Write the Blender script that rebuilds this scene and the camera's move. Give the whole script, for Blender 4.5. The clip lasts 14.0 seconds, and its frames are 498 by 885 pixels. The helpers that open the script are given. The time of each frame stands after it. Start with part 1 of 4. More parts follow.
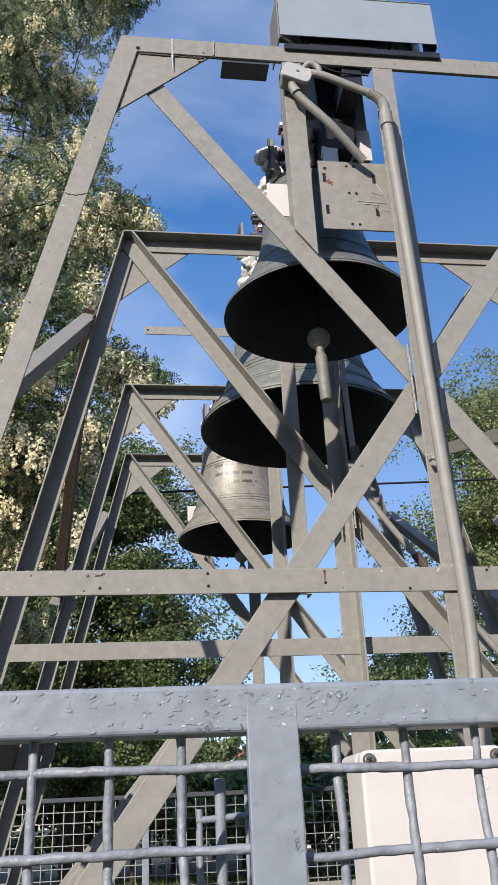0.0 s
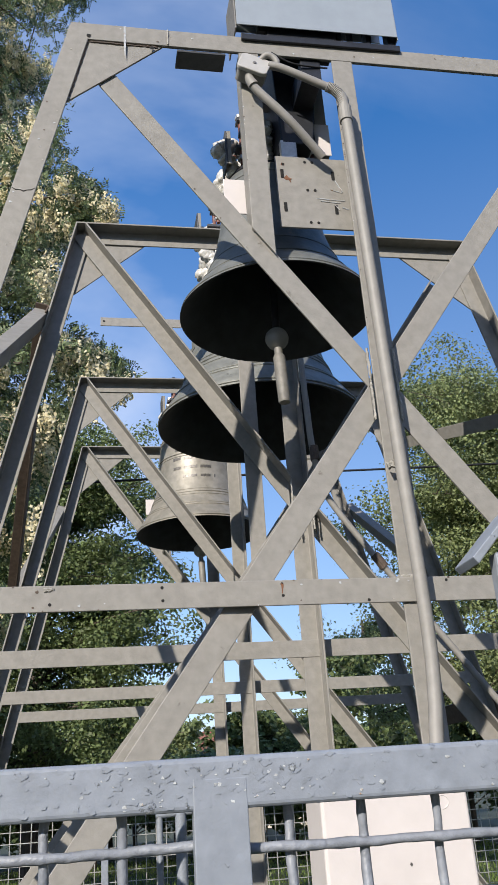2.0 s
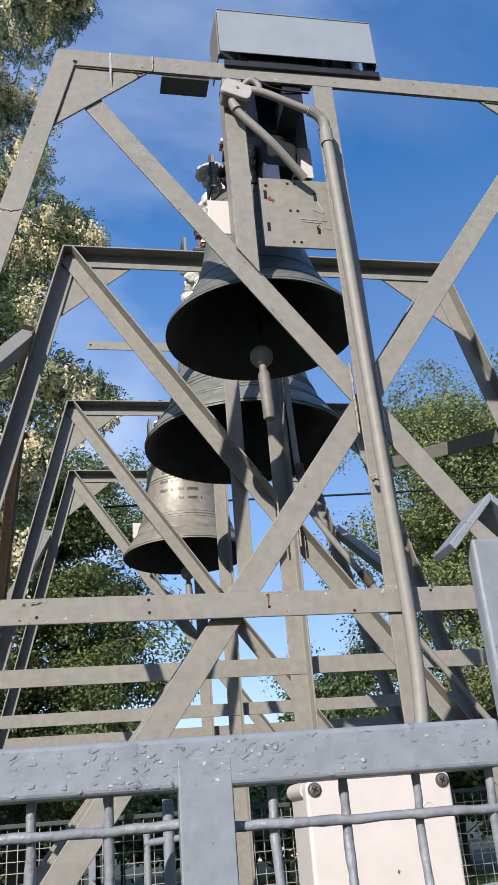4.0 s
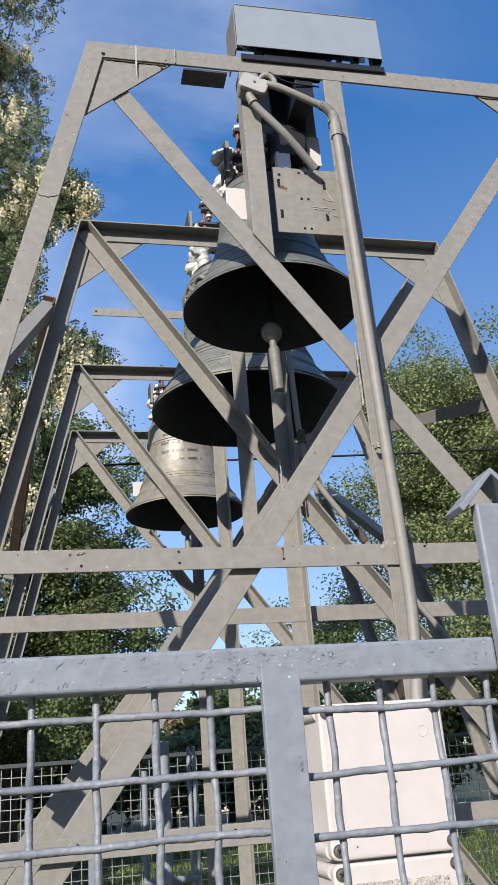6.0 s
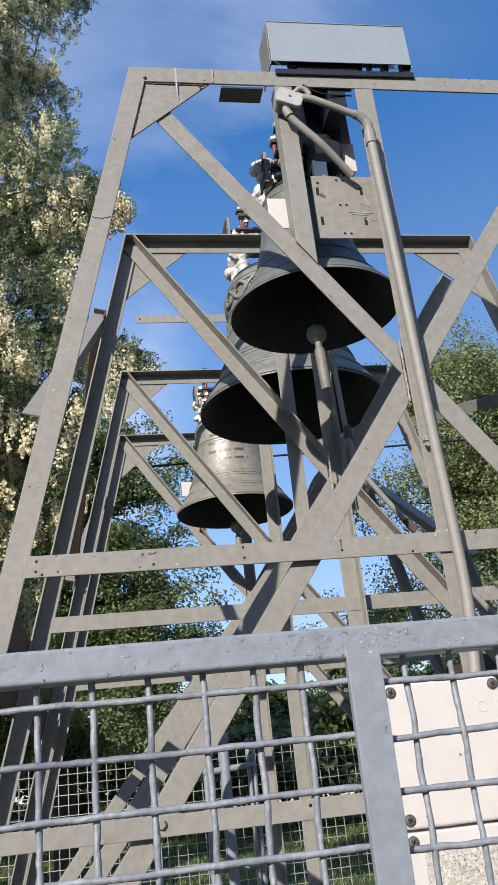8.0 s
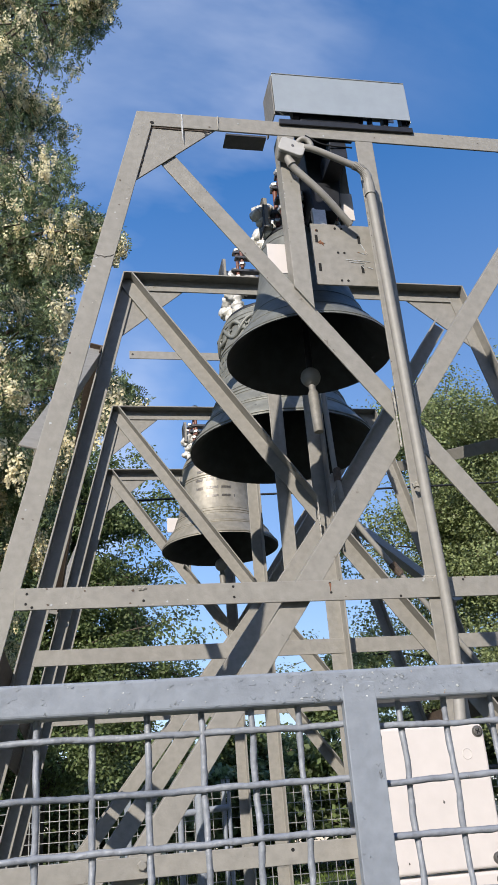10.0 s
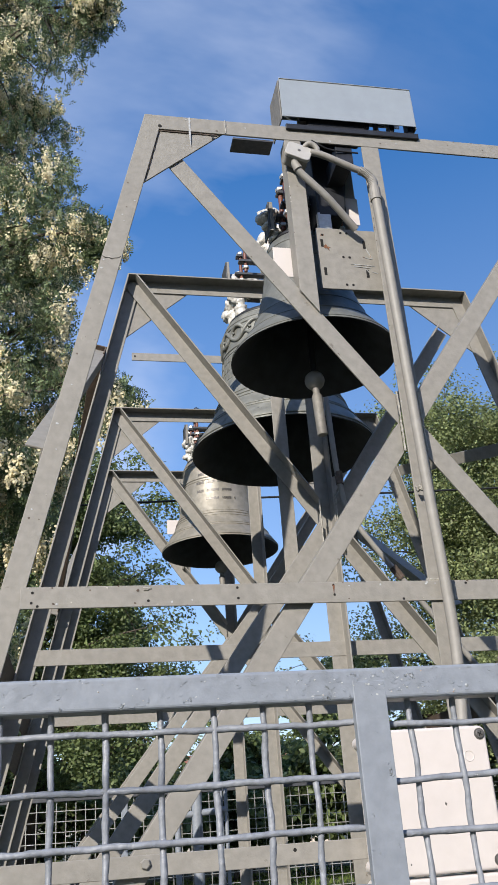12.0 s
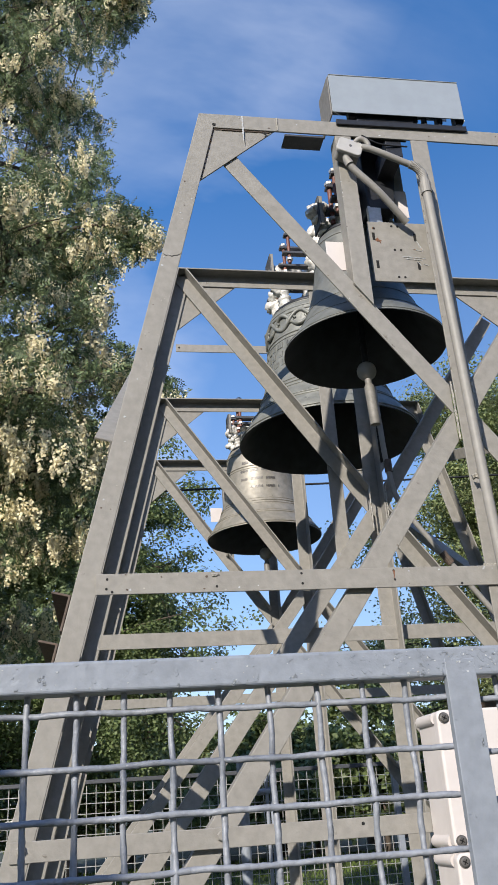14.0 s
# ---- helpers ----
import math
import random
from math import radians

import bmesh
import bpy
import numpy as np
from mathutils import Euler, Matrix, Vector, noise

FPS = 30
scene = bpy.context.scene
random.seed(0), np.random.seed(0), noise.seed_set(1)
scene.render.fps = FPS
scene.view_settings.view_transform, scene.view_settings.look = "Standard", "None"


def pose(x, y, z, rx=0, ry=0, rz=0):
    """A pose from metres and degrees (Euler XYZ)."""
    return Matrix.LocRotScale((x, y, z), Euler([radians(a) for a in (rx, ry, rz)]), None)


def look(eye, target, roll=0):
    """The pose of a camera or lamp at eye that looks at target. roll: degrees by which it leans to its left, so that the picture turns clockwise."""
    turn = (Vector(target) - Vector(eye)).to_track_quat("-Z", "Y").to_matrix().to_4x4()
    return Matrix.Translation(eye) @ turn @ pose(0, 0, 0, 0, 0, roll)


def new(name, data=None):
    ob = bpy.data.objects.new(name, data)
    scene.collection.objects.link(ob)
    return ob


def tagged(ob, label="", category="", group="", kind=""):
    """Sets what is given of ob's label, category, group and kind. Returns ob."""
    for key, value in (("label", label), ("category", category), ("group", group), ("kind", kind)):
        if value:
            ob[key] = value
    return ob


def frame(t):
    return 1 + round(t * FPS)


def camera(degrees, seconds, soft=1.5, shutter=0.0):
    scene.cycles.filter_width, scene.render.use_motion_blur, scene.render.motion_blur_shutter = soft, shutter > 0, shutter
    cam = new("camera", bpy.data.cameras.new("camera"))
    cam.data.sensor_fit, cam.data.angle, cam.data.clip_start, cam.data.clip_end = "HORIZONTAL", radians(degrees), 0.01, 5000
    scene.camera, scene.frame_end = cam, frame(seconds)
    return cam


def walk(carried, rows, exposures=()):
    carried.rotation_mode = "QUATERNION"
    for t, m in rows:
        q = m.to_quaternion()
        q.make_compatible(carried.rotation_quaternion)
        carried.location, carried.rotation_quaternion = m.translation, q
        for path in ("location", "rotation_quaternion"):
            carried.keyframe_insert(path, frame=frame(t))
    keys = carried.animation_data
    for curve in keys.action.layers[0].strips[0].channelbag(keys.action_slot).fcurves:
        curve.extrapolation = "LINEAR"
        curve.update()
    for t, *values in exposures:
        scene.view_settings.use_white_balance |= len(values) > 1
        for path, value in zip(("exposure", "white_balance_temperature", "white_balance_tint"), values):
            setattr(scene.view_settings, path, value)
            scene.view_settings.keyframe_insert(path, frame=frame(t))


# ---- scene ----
cam = camera(32.3, 14.0, soft=1.0)
PATH = [
    (0, (-0.097, -0.73, 1.437), (0.17, 1.082, 2.238), -2.8),
    (0.5, (-0.073, -0.706, 1.491), (0.237, 1.101, 2.289), -4.2),
    (1, (-0.075, -0.698, 1.503), (0.275, 1.116, 2.269), -4.3),
    (1.5, (-0.078, -0.705, 1.505), (0.275, 1.111, 2.265), -4.2),
    (2, (-0.079, -0.705, 1.508), (0.278, 1.11, 2.267), -4.0),
    (2.5, (-0.076, -0.709, 1.509), (0.28, 1.099, 2.285), -4.2),
    (3, (-0.074, -0.703, 1.506), (0.276, 1.104, 2.289), -4.9),
    (5.5, (-0.148, -0.831, 1.413), (0.286, 0.918, 2.281), -4.2),
    (6, (-0.21, -0.909, 1.41), (0.221, 0.904, 2.137), -4.5),
    (6.5, (-0.265, -0.964, 1.393), (0.216, 0.838, 2.113), -8.9),
    (7, (-0.276, -0.983, 1.39), (0.197, 0.825, 2.103), -8.0),
    (7.5, (-0.281, -1.004, 1.385), (0.082, 0.824, 2.109), -6.3),
    (8, (-0.282, -1.014, 1.382), (0.067, 0.817, 2.106), -6.2),
    (10.5, (-0.317, -1.036, 1.381), (0.077, 0.747, 2.197), -4.3),
    (11, (-0.309, -1.031, 1.376), (0.084, 0.751, 2.196), -4.1),
    (11.5, (-0.322, -1.038, 1.376), (0.072, 0.746, 2.19), -4.2),
    (12, (-0.336, -1.041, 1.374), (0.059, 0.746, 2.182), -4.2),
    (12.5, (-0.374, -1.065, 1.372), (0.014, 0.729, 2.166), -4.1),
    (13, (-0.421, -1.084, 1.364), (-0.056, 0.713, 2.162), -4.7),
    (13.5, (-0.448, -1.118, 1.369), (-0.095, 0.686, 2.157), -5.0),
    (14, (-0.44, -1.098, 1.359), (-0.106, 0.711, 2.143), -4.0),
]
walk(cam, [(t, look(eye, target, roll)) for t, eye, target, roll in PATH], [(0.0, 0.32), (14.0, 0.34)])

# ---- world, sun, exposure ----
SUN_AZ, SUN_EL = -35.5, 25.5      # degrees: from behind the camera (minus: towards its left), above the horizon
world = bpy.data.worlds.new("sky")
scene.world = world
world.use_nodes = True
wn, wl = world.node_tree.nodes, world.node_tree.links
wn.clear()
w_out = wn.new("ShaderNodeOutputWorld")
w_bg = wn.new("ShaderNodeBackground")
sky = wn.new("ShaderNodeTexSky")
sky.sky_type = 'NISHITA'
sky.sun_disc = False
sky.sun_elevation = radians(SUN_EL)
sky.sun_rotation = radians(180 + SUN_AZ)
sky.air_density, sky.dust_density, sky.ozone_density = 1.0, 0.3, 2.2
w_co = wn.new("ShaderNodeTexCoord")
w_map = wn.new("ShaderNodeMapping")
w_map.inputs["Rotation"].default_value = (0.3, 0.5, 0.9)
w_map.inputs["Scale"].default_value = (1.3, 4.2, 1.6)
w_noise = wn.new("ShaderNodeTexNoise")
w_noise.inputs["Scale"].default_value = 1.3
w_noise.inputs["Detail"].default_value = 6
w_noise.inputs["Roughness"].default_value = 0.55
w_ramp = wn.new("ShaderNodeValToRGB")
w_ramp.color_ramp.elements[0].position, w_ramp.color_ramp.elements[0].color = 0.36, (0, 0, 0, 1)
w_ramp.color_ramp.elements[1].position, w_ramp.color_ramp.elements[1].color = 0.76, (0.82, 0.82, 0.82, 1)
w_mix = wn.new("ShaderNodeMixRGB")
w_mix.inputs["Color2"].default_value = (4.6, 5.0, 6.0, 1)
wl.new(w_co.outputs["Generated"], w_map.inputs["Vector"])
wl.new(w_map.outputs["Vector"], w_noise.inputs["Vector"])
wl.new(w_noise.outputs["Fac"], w_ramp.inputs["Fac"])
# the thin cloud thickens towards one side of the sky and ends in a streak
w_dot = wn.new("ShaderNodeVectorMath")
w_dot.operation = 'DOT_PRODUCT'
w_dot.inputs[1].default_value = (0.928, 0.107, -0.354)
w_band = wn.new("ShaderNodeValToRGB")
band = w_band.color_ramp.elements
band[0].position, band[0].color = 0.2, (0.55, 0.55, 0.55, 1)
band[1].position, band[1].color = 0.78, (0.06, 0.06, 0.06, 1)
for where, v in ((0.4, 0.65), (0.485, 1.0), (0.53, 0.8), (0.59, 0.25)):
    band.new(where).color = (v, v, v, 1)
w_half = wn.new("ShaderNodeMapRange")
w_half.inputs["From Min"].default_value, w_half.inputs["From Max"].default_value = -0.5, 0.5
w_cover = wn.new("ShaderNodeMixRGB")
w_cover.blend_type = 'MULTIPLY'
w_cover.inputs["Fac"].default_value = 1.0
wl.new(w_co.outputs["Generated"], w_dot.inputs[0])
wl.new(w_dot.outputs["Value"], w_half.inputs["Value"])
wl.new(w_half.outputs["Result"], w_band.inputs["Fac"])
wl.new(w_ramp.outputs["Color"], w_cover.inputs["Color1"])
wl.new(w_band.outputs["Color"], w_cover.inputs["Color2"])
# haze towards the horizon
w_sep = wn.new("ShaderNodeSeparateXYZ")
w_haze = wn.new("ShaderNodeMapRange")
w_haze.inputs["From Max"].default_value = 0.7
w_haze.inputs["To Min"].default_value, w_haze.inputs["To Max"].default_value = 0.38, 0.0
w_both = wn.new("ShaderNodeMixRGB")
w_both.blend_type = 'LIGHTEN'
w_both.inputs["Fac"].default_value = 1.0
wl.new(w_co.outputs["Generated"], w_sep.inputs["Vector"])
wl.new(w_sep.outputs["Z"], w_haze.inputs["Value"])
wl.new(w_haze.outputs["Result"], w_both.inputs["Color1"])
wl.new(w_cover.outputs["Color"], w_both.inputs["Color2"])
wl.new(w_both.outputs["Color"], w_mix.inputs["Fac"])
w_hs = wn.new("ShaderNodeHueSaturation")
w_hs.inputs["Saturation"].default_value, w_hs.inputs["Value"].default_value = 1.52, 1.29
w_gam = wn.new("ShaderNodeGamma")
w_gam.inputs["Gamma"].default_value = 0.8
wl.new(sky.outputs["Color"], w_gam.inputs["Color"])
wl.new(w_gam.outputs["Color"], w_hs.inputs["Color"])
w_tint = wn.new("ShaderNodeMixRGB")
w_tint.blend_type = 'MULTIPLY'
w_tint.inputs["Fac"].default_value = 1.0
w_tint.inputs["Color2"].default_value = (0.96, 0.94, 1.12, 1)
wl.new(w_hs.outputs["Color"], w_tint.inputs["Color1"])
wl.new(w_tint.outputs["Color"], w_mix.inputs["Color1"])
wl.new(w_mix.outputs["Color"], w_bg.inputs["Color"])
wl.new(w_bg.outputs["Background"], w_out.inputs["Surface"])
w_bg.inputs["Strength"].default_value = 0.15
sun_data = bpy.data.lights.new("sun", 'SUN')
sun_data.energy, sun_data.angle, sun_data.color = 5.0, radians(0.53), (1.0, 0.92, 0.81)
sun = new("sun", sun_data)
sun_dir = Vector((math.sin(radians(SUN_AZ)) * math.cos(radians(SUN_EL)), -math.cos(radians(SUN_AZ)) * math.cos(radians(SUN_EL)), math.sin(radians(SUN_EL))))
sun.matrix_world = look(sun_dir * 30, (0, 0, 0))


# ---- materials ----
def material(name, base, rough=0.5, metal=0.0, grain=60.0, vary=0.12, stain=None, stain_amount=0.0, stain_scale=6.0,
             bump=0.15, bump_scale=180.0, stretch=(1, 1, 1), spec=0.5, island=0.0, chip=0.0):
    """Two scales of colour variation, stains of their own colour, and fine relief."""
    m = bpy.data.materials.new(name)
    m.use_nodes = True
    n, l = m.node_tree.nodes, m.node_tree.links
    b = n["Principled BSDF"]
    b.inputs["Roughness"].default_value = rough
    b.inputs["Metallic"].default_value = metal
    b.inputs["Specular IOR Level"].default_value = spec
    co = n.new("ShaderNodeTexCoord")
    mp = n.new("ShaderNodeMapping")
    mp.inputs["Scale"].default_value = stretch
    l.new(co.outputs["Object"], mp.inputs["Vector"])
    fine = n.new("ShaderNodeTexNoise")
    fine.inputs["Scale"].default_value, fine.inputs["Detail"].default_value = grain, 5
    wide = n.new("ShaderNodeTexNoise")
    wide.inputs["Scale"].default_value, wide.inputs["Detail"].default_value = stain_scale, 6
    wide.inputs["Roughness"].default_value = 0.65
    for x in (fine, wide):
        l.new(mp.outputs["Vector"], x.inputs["Vector"])
    ramp = n.new("ShaderNodeValToRGB")
    e = ramp.color_ramp.elements
    e[0].position, e[0].color = 0.3, (*[max(0, c * (1 - vary)) for c in base], 1)
    e[1].position, e[1].color = 0.7, (*[min(1, c * (1 + vary)) for c in base], 1)
    l.new(fine.outputs["Fac"], ramp.inputs["Fac"])
    colour = ramp.outputs["Color"]
    big = n.new("ShaderNodeMixRGB")
    big.blend_type = 'MULTIPLY'
    big.inputs["Fac"].default_value = 1.0
    r2 = n.new("ShaderNodeValToRGB")
    r2.color_ramp.elements[0].position, r2.color_ramp.elements[0].color = 0.3, (1 - vary, 1 - vary, 1 - vary, 1)
    r2.color_ramp.elements[1].position, r2.color_ramp.elements[1].color = 0.7, (1, 1, 1, 1)
    l.new(wide.outputs["Fac"], r2.inputs["Fac"])
    l.new(colour, big.inputs["Color1"])
    l.new(r2.outputs["Color"], big.inputs["Color2"])
    colour = big.outputs["Color"]
    if stain:
        sn = n.new("ShaderNodeTexNoise")
        sn.inputs["Scale"].default_value, sn.inputs["Detail"].default_value = stain_scale * 3.1, 8
        sn.inputs["Roughness"].default_value = 0.7
        l.new(mp.outputs["Vector"], sn.inputs["Vector"])
        sr = n.new("ShaderNodeValToRGB")
        edge = 0.72 - 0.3 * stain_amount
        sr.color_ramp.elements[0].position, sr.color_ramp.elements[0].color = edge, (0, 0, 0, 1)
        sr.color_ramp.elements[1].position, sr.color_ramp.elements[1].color = edge + 0.05, (1, 1, 1, 1)
        mx = n.new("ShaderNodeMixRGB")
        mx.inputs["Color2"].default_value = (*stain, 1)
        l.new(sn.outputs["Fac"], sr.inputs["Fac"])
        l.new(sr.outputs["Color"], mx.inputs["Fac"])
        l.new(colour, mx.inputs["Color1"])
        colour = mx.outputs["Color"]
    if island:
        geo = n.new("ShaderNodeNewGeometry")
        hs = n.new("ShaderNodeHueSaturation")
        mr = n.new("ShaderNodeMapRange")
        mr.inputs["To Min"].default_value, mr.inputs["To Max"].default_value = 1 - island, 1 + island
        l.new(geo.outputs["Random Per Island"], mr.inputs["Value"])
        l.new(mr.outputs["Result"], hs.inputs["Value"])
        l.new(colour, hs.inputs["Color"])
        colour = hs.outputs["Color"]
    l.new(colour, b.inputs["Base Color"])
    rr = n.new("ShaderNodeMapRange")
    rr.inputs["To Min"].default_value, rr.inputs["To Max"].default_value = max(0.02, rough - 0.1), min(1, rough + 0.12)
    l.new(wide.outputs["Fac"], rr.inputs["Value"])
    l.new(rr.outputs["Result"], b.inputs["Roughness"])
    if bump:
        bn = n.new("ShaderNodeTexNoise")
        bn.inputs["Scale"].default_value, bn.inputs["Detail"].default_value = bump_scale, 4
        l.new(mp.outputs["Vector"], bn.inputs["Vector"])
        bp = n.new("ShaderNodeBump")
        bp.inputs["Strength"].default_value, bp.inputs["Distance"].default_value = bump, 0.004
        l.new(bn.outputs["Fac"], bp.inputs["Height"])
        l.new(bp.outputs["Normal"], b.inputs["Normal"])
        if stain and chip:      # paint chips stand off the surface
            b2 = n.new("ShaderNodeBump")
            b2.inputs["Strength"].default_value, b2.inputs["Distance"].default_value = chip, 0.0012
            l.new(sr.outputs["Color"], b2.inputs["Height"])
            l.new(bp.outputs["Normal"], b2.inputs["Normal"])
            l.new(b2.outputs["Normal"], b.inputs["Normal"])
    return m


def leafy(name, base, through_light=0.35, island=0.3):
    m = material(name, base, rough=0.5, grain=3.0, vary=0.2, stain_scale=0.7, bump=0, island=island, spec=0.4)
    n, l = m.node_tree.nodes, m.node_tree.links
    b = n["Principled BSDF"]
    src = b.inputs["Base Color"].links[0].from_socket
    tr = n.new("ShaderNodeBsdfTranslucent")
    mix = n.new("ShaderNodeMixShader")
    mix.inputs["Fac"].default_value = through_light
    l.new(src, tr.inputs["Color"])
    l.new(b.outputs["BSDF"], mix.inputs[1])
    l.new(tr.outputs["BSDF"], mix.inputs[2])
    l.new(mix.outputs["Shader"], n["Material Output"].inputs["Surface"])
    return m


M_PAINT = material("grey_enamel", (0.256, 0.246, 0.226), 0.5, 0, 45, 0.1, (0.17, 0.155, 0.135), 0.2, 5, 0.2, 110, chip=0.6, spec=0.28)
M_WELD = material("painted_weld", (0.35, 0.335, 0.3), 0.5, 0, 90, 0.2, (0.3, 0.2, 0.12), 0.12, 20, 0.9, 220)
M_FENCE = material("blue_grey_enamel", (0.23, 0.257, 0.302), 0.44, 0, 60, 0.1, (0.31, 0.34, 0.375), 0.3, 13, 0.22, 90, chip=1.0)
M_WIRE = material("wire_enamel", (0.235, 0.255, 0.295), 0.45, 0, 90, 0.15, (0.42, 0.435, 0.45), 0.12, 28, 0.55, 110, chip=0.5)
M_FLAKE = material("flaked_paint", (0.42, 0.44, 0.46), 0.6, 0, 120, 0.2, (0.32, 0.2, 0.12), 0.45, 30, 0.6, 200)
M_BRONZE = material("patinated_bronze", (0.158, 0.165, 0.156), 0.46, 0.15, 30, 0.2, (0.22, 0.2, 0.16), 0.3, 7, 0.25, 60)
M_BRONZE_WARM = material("worn_bronze", (0.3, 0.281, 0.24), 0.45, 0.35, 30, 0.18, (0.2, 0.185, 0.155), 0.3, 7, 0.25, 60)
# shade inside the bell mouths, put into a near-black colour
M_BELL_IN = material("shaded_bell_inside", (0.034, 0.037, 0.044), 0.6, 0.1, 20, 0.3, None, 0, 5, 0.2, 40, spec=0.4)
M_SILVER = material("silver_paint", (0.64, 0.63, 0.6), 0.36, 0.1, 70, 0.2, (0.25, 0.2, 0.15), 0.4, 20, 0.5, 110)
M_BRONZE_PALE = material("pale_patina", (0.2, 0.205, 0.188), 0.46, 0.15, 30, 0.2, (0.1, 0.105, 0.1), 0.4, 5, 0.3, 60)
M_BOX = material("pale_grey_plastic", (0.4, 0.39, 0.37), 0.45, 0, 40, 0.05, (0.25, 0.23, 0.2), 0.1, 10, 0.08, 120)
M_REDROD = material("red_lead_rod", (0.16, 0.055, 0.036), 0.5, 0, 60, 0.25, (0.5, 0.42, 0.35), 0.2, 30, 0.3, 100)
M_ZINC = material("zinc_steel", (0.5, 0.5, 0.48), 0.4, 0.6, 90, 0.12, (0.25, 0.2, 0.15), 0.1, 12, 0.2, 200)
M_CONDUIT = material("grey_conduit", (0.25, 0.24, 0.223), 0.56, 0.0, 40, 0.08, (0.25, 0.23, 0.2), 0.1, 8, 0.12, 90)
M_WHITE = material("white_plastic", (0.585, 0.545, 0.53), 0.4, 0, 30, 0.03, (0.5, 0.46, 0.4), 0.05, 12, 0.06, 120)
M_PEBBLE = material("speckled_panel", (0.56, 0.53, 0.48), 0.7, 0, 130, 0.25, (0.16, 0.14, 0.12), 0.62, 75, 0.5, 150)
M_LAMP = material("lamp_sheet", (0.3, 0.335, 0.365), 0.3, 0.15, 25, 0.04, None, 0, 4, 0.05, 60)
# dark paint of clamps and rails; on the steel plate it is painted shade
M_SLATE = material("slate_paint_and_shade", (0.06, 0.064, 0.075), 0.5, 0, 60, 0.15, (0.1, 0.09, 0.08), 0.15, 12, 0.15, 120)
M_IRON = material("dull_iron", (0.2, 0.192, 0.178), 0.6, 0.2, 70, 0.15, (0.2, 0.17, 0.14), 0.15, 15, 0.2, 140)
M_DARK = material("dark_fittings", (0.02, 0.022, 0.028), 0.5, 0.2, 50, 0.25, None, 0, 8, 0.2, 90)
M_SCREW = material("dark_screw", (0.16, 0.152, 0.145), 0.42, 0.5, 120, 0.2)
M_BROWN = material("brown_primer", (0.1, 0.072, 0.055), 0.7, 0, 60, 0.25, (0.2, 0.09, 0.045), 0.3, 12, 0.3, 150)
M_RUST = material("rust", (0.2, 0.085, 0.042), 0.8, 0, 150, 0.35, None, 0, 40, 0.5, 240)
M_HOLE = material("hole_shade", (0.008, 0.008, 0.008), 0.9, 0, 50, 0.1, bump=0)
M_BARK = material("bark", (0.085, 0.065, 0.05), 0.85, 0, 14, 0.35, None, 0, 4, 0.9, 22, stretch=(1, 1, 0.3))
M_LEAF = leafy("robinia_leaf", (0.165, 0.215, 0.105), 0.4, 0.5)
M_LEAF_DARK = leafy("linden_leaf", (0.165, 0.215, 0.085), 0.4, 0.45)
M_LEAF_LIGHT = leafy("maple_leaf", (0.245, 0.29, 0.125), 0.4, 0.45)
M_BLOSSOM = leafy("blossom", (0.86, 0.765, 0.52), 0.35, 0.2)
M_GRASS = leafy("grass_blade", (0.14, 0.2, 0.045), 0.35, 0.4)
M_SOIL = material("lawn_soil", (0.045, 0.055, 0.025), 0.9, 0, 9, 0.35, (0.11, 0.09, 0.06), 0.2, 1.5, 0.8, 30)
M_CABLE = material("black_cable", (0.012, 0.012, 0.014), 0.6, 0, 30, 0.1, bump=0)
M_HOUSE = material("render_wall", (0.62, 0.55, 0.45), 0.85, 0, 20, 0.06, None, 0, 2, 0.2, 30)
M_ROOF = material("roof_sheet", (0.3, 0.12, 0.08), 0.7, 0, 8, 0.15, None, 0, 1, 0.3, 10)
M_WINDOW = material("window_glass", (0.03, 0.035, 0.04), 0.08, 0, 5, 0.1, bump=0)


# ---- mesh helpers ----
def thing(name, base, label, category, group="", kind=""):
    return tagged(new(name), label, category, group, kind) if base is None else place_empty(name, base, label, category, group, kind)


def place_empty(name, base, label, category, group, kind):
    ob = new(name)
    ob.location = base
    ob.empty_display_size = 0.1
    bpy.context.view_layer.update()
    return tagged(ob, label, category, group, kind)


def part(name, bm, mat, parent=None, label="", smooth=False):
    """One mesh object, in world coordinates, under a thing or a part."""
    bmesh.ops.recalc_face_normals(bm, faces=bm.faces[:])
    for f in bm.faces:      # end caps keep their rim
        if len(f.verts) > 4:
            for e in f.edges:
                e.smooth = False
    me = bpy.data.meshes.new(name)
    bm.to_mesh(me)
    bm.free()
    for p in me.polygons:
        p.use_smooth = smooth
    me.materials.append(mat)
    ob = new(name, me)
    if parent is not None:
        ob.parent = parent
        up = Matrix.Translation(parent.location) if parent.type == 'EMPTY' else Matrix.Identity(4)
        ob.matrix_parent_inverse = up.inverted()
    if label:
        ob["label"] = label
    return ob


def soften(ob, width=0.0015, segments=2):
    mod = ob.modifiers.new("edge", 'BEVEL')
    mod.width, mod.segments, mod.limit_method = width, segments, 'ANGLE'
    return ob


def add_box(bm, lo, hi, m=None):
    vs = [bm.verts.new((x, y, z)) for x in (lo[0], hi[0]) for y in (lo[1], hi[1]) for z in (lo[2], hi[2])]
    for f in ((0, 1, 3, 2), (4, 6, 7, 5), (0, 4, 5, 1), (2, 3, 7, 6), (0, 2, 6, 4), (1, 5, 7, 3)):
        bm.faces.new([vs[i] for i in f])
    if m is not None:
        bmesh.ops.transform(bm, matrix=m, verts=vs)
    return vs


def box(lo, hi, m=None):
    bm = bmesh.new()
    add_box(bm, lo, hi, m)
    return bm


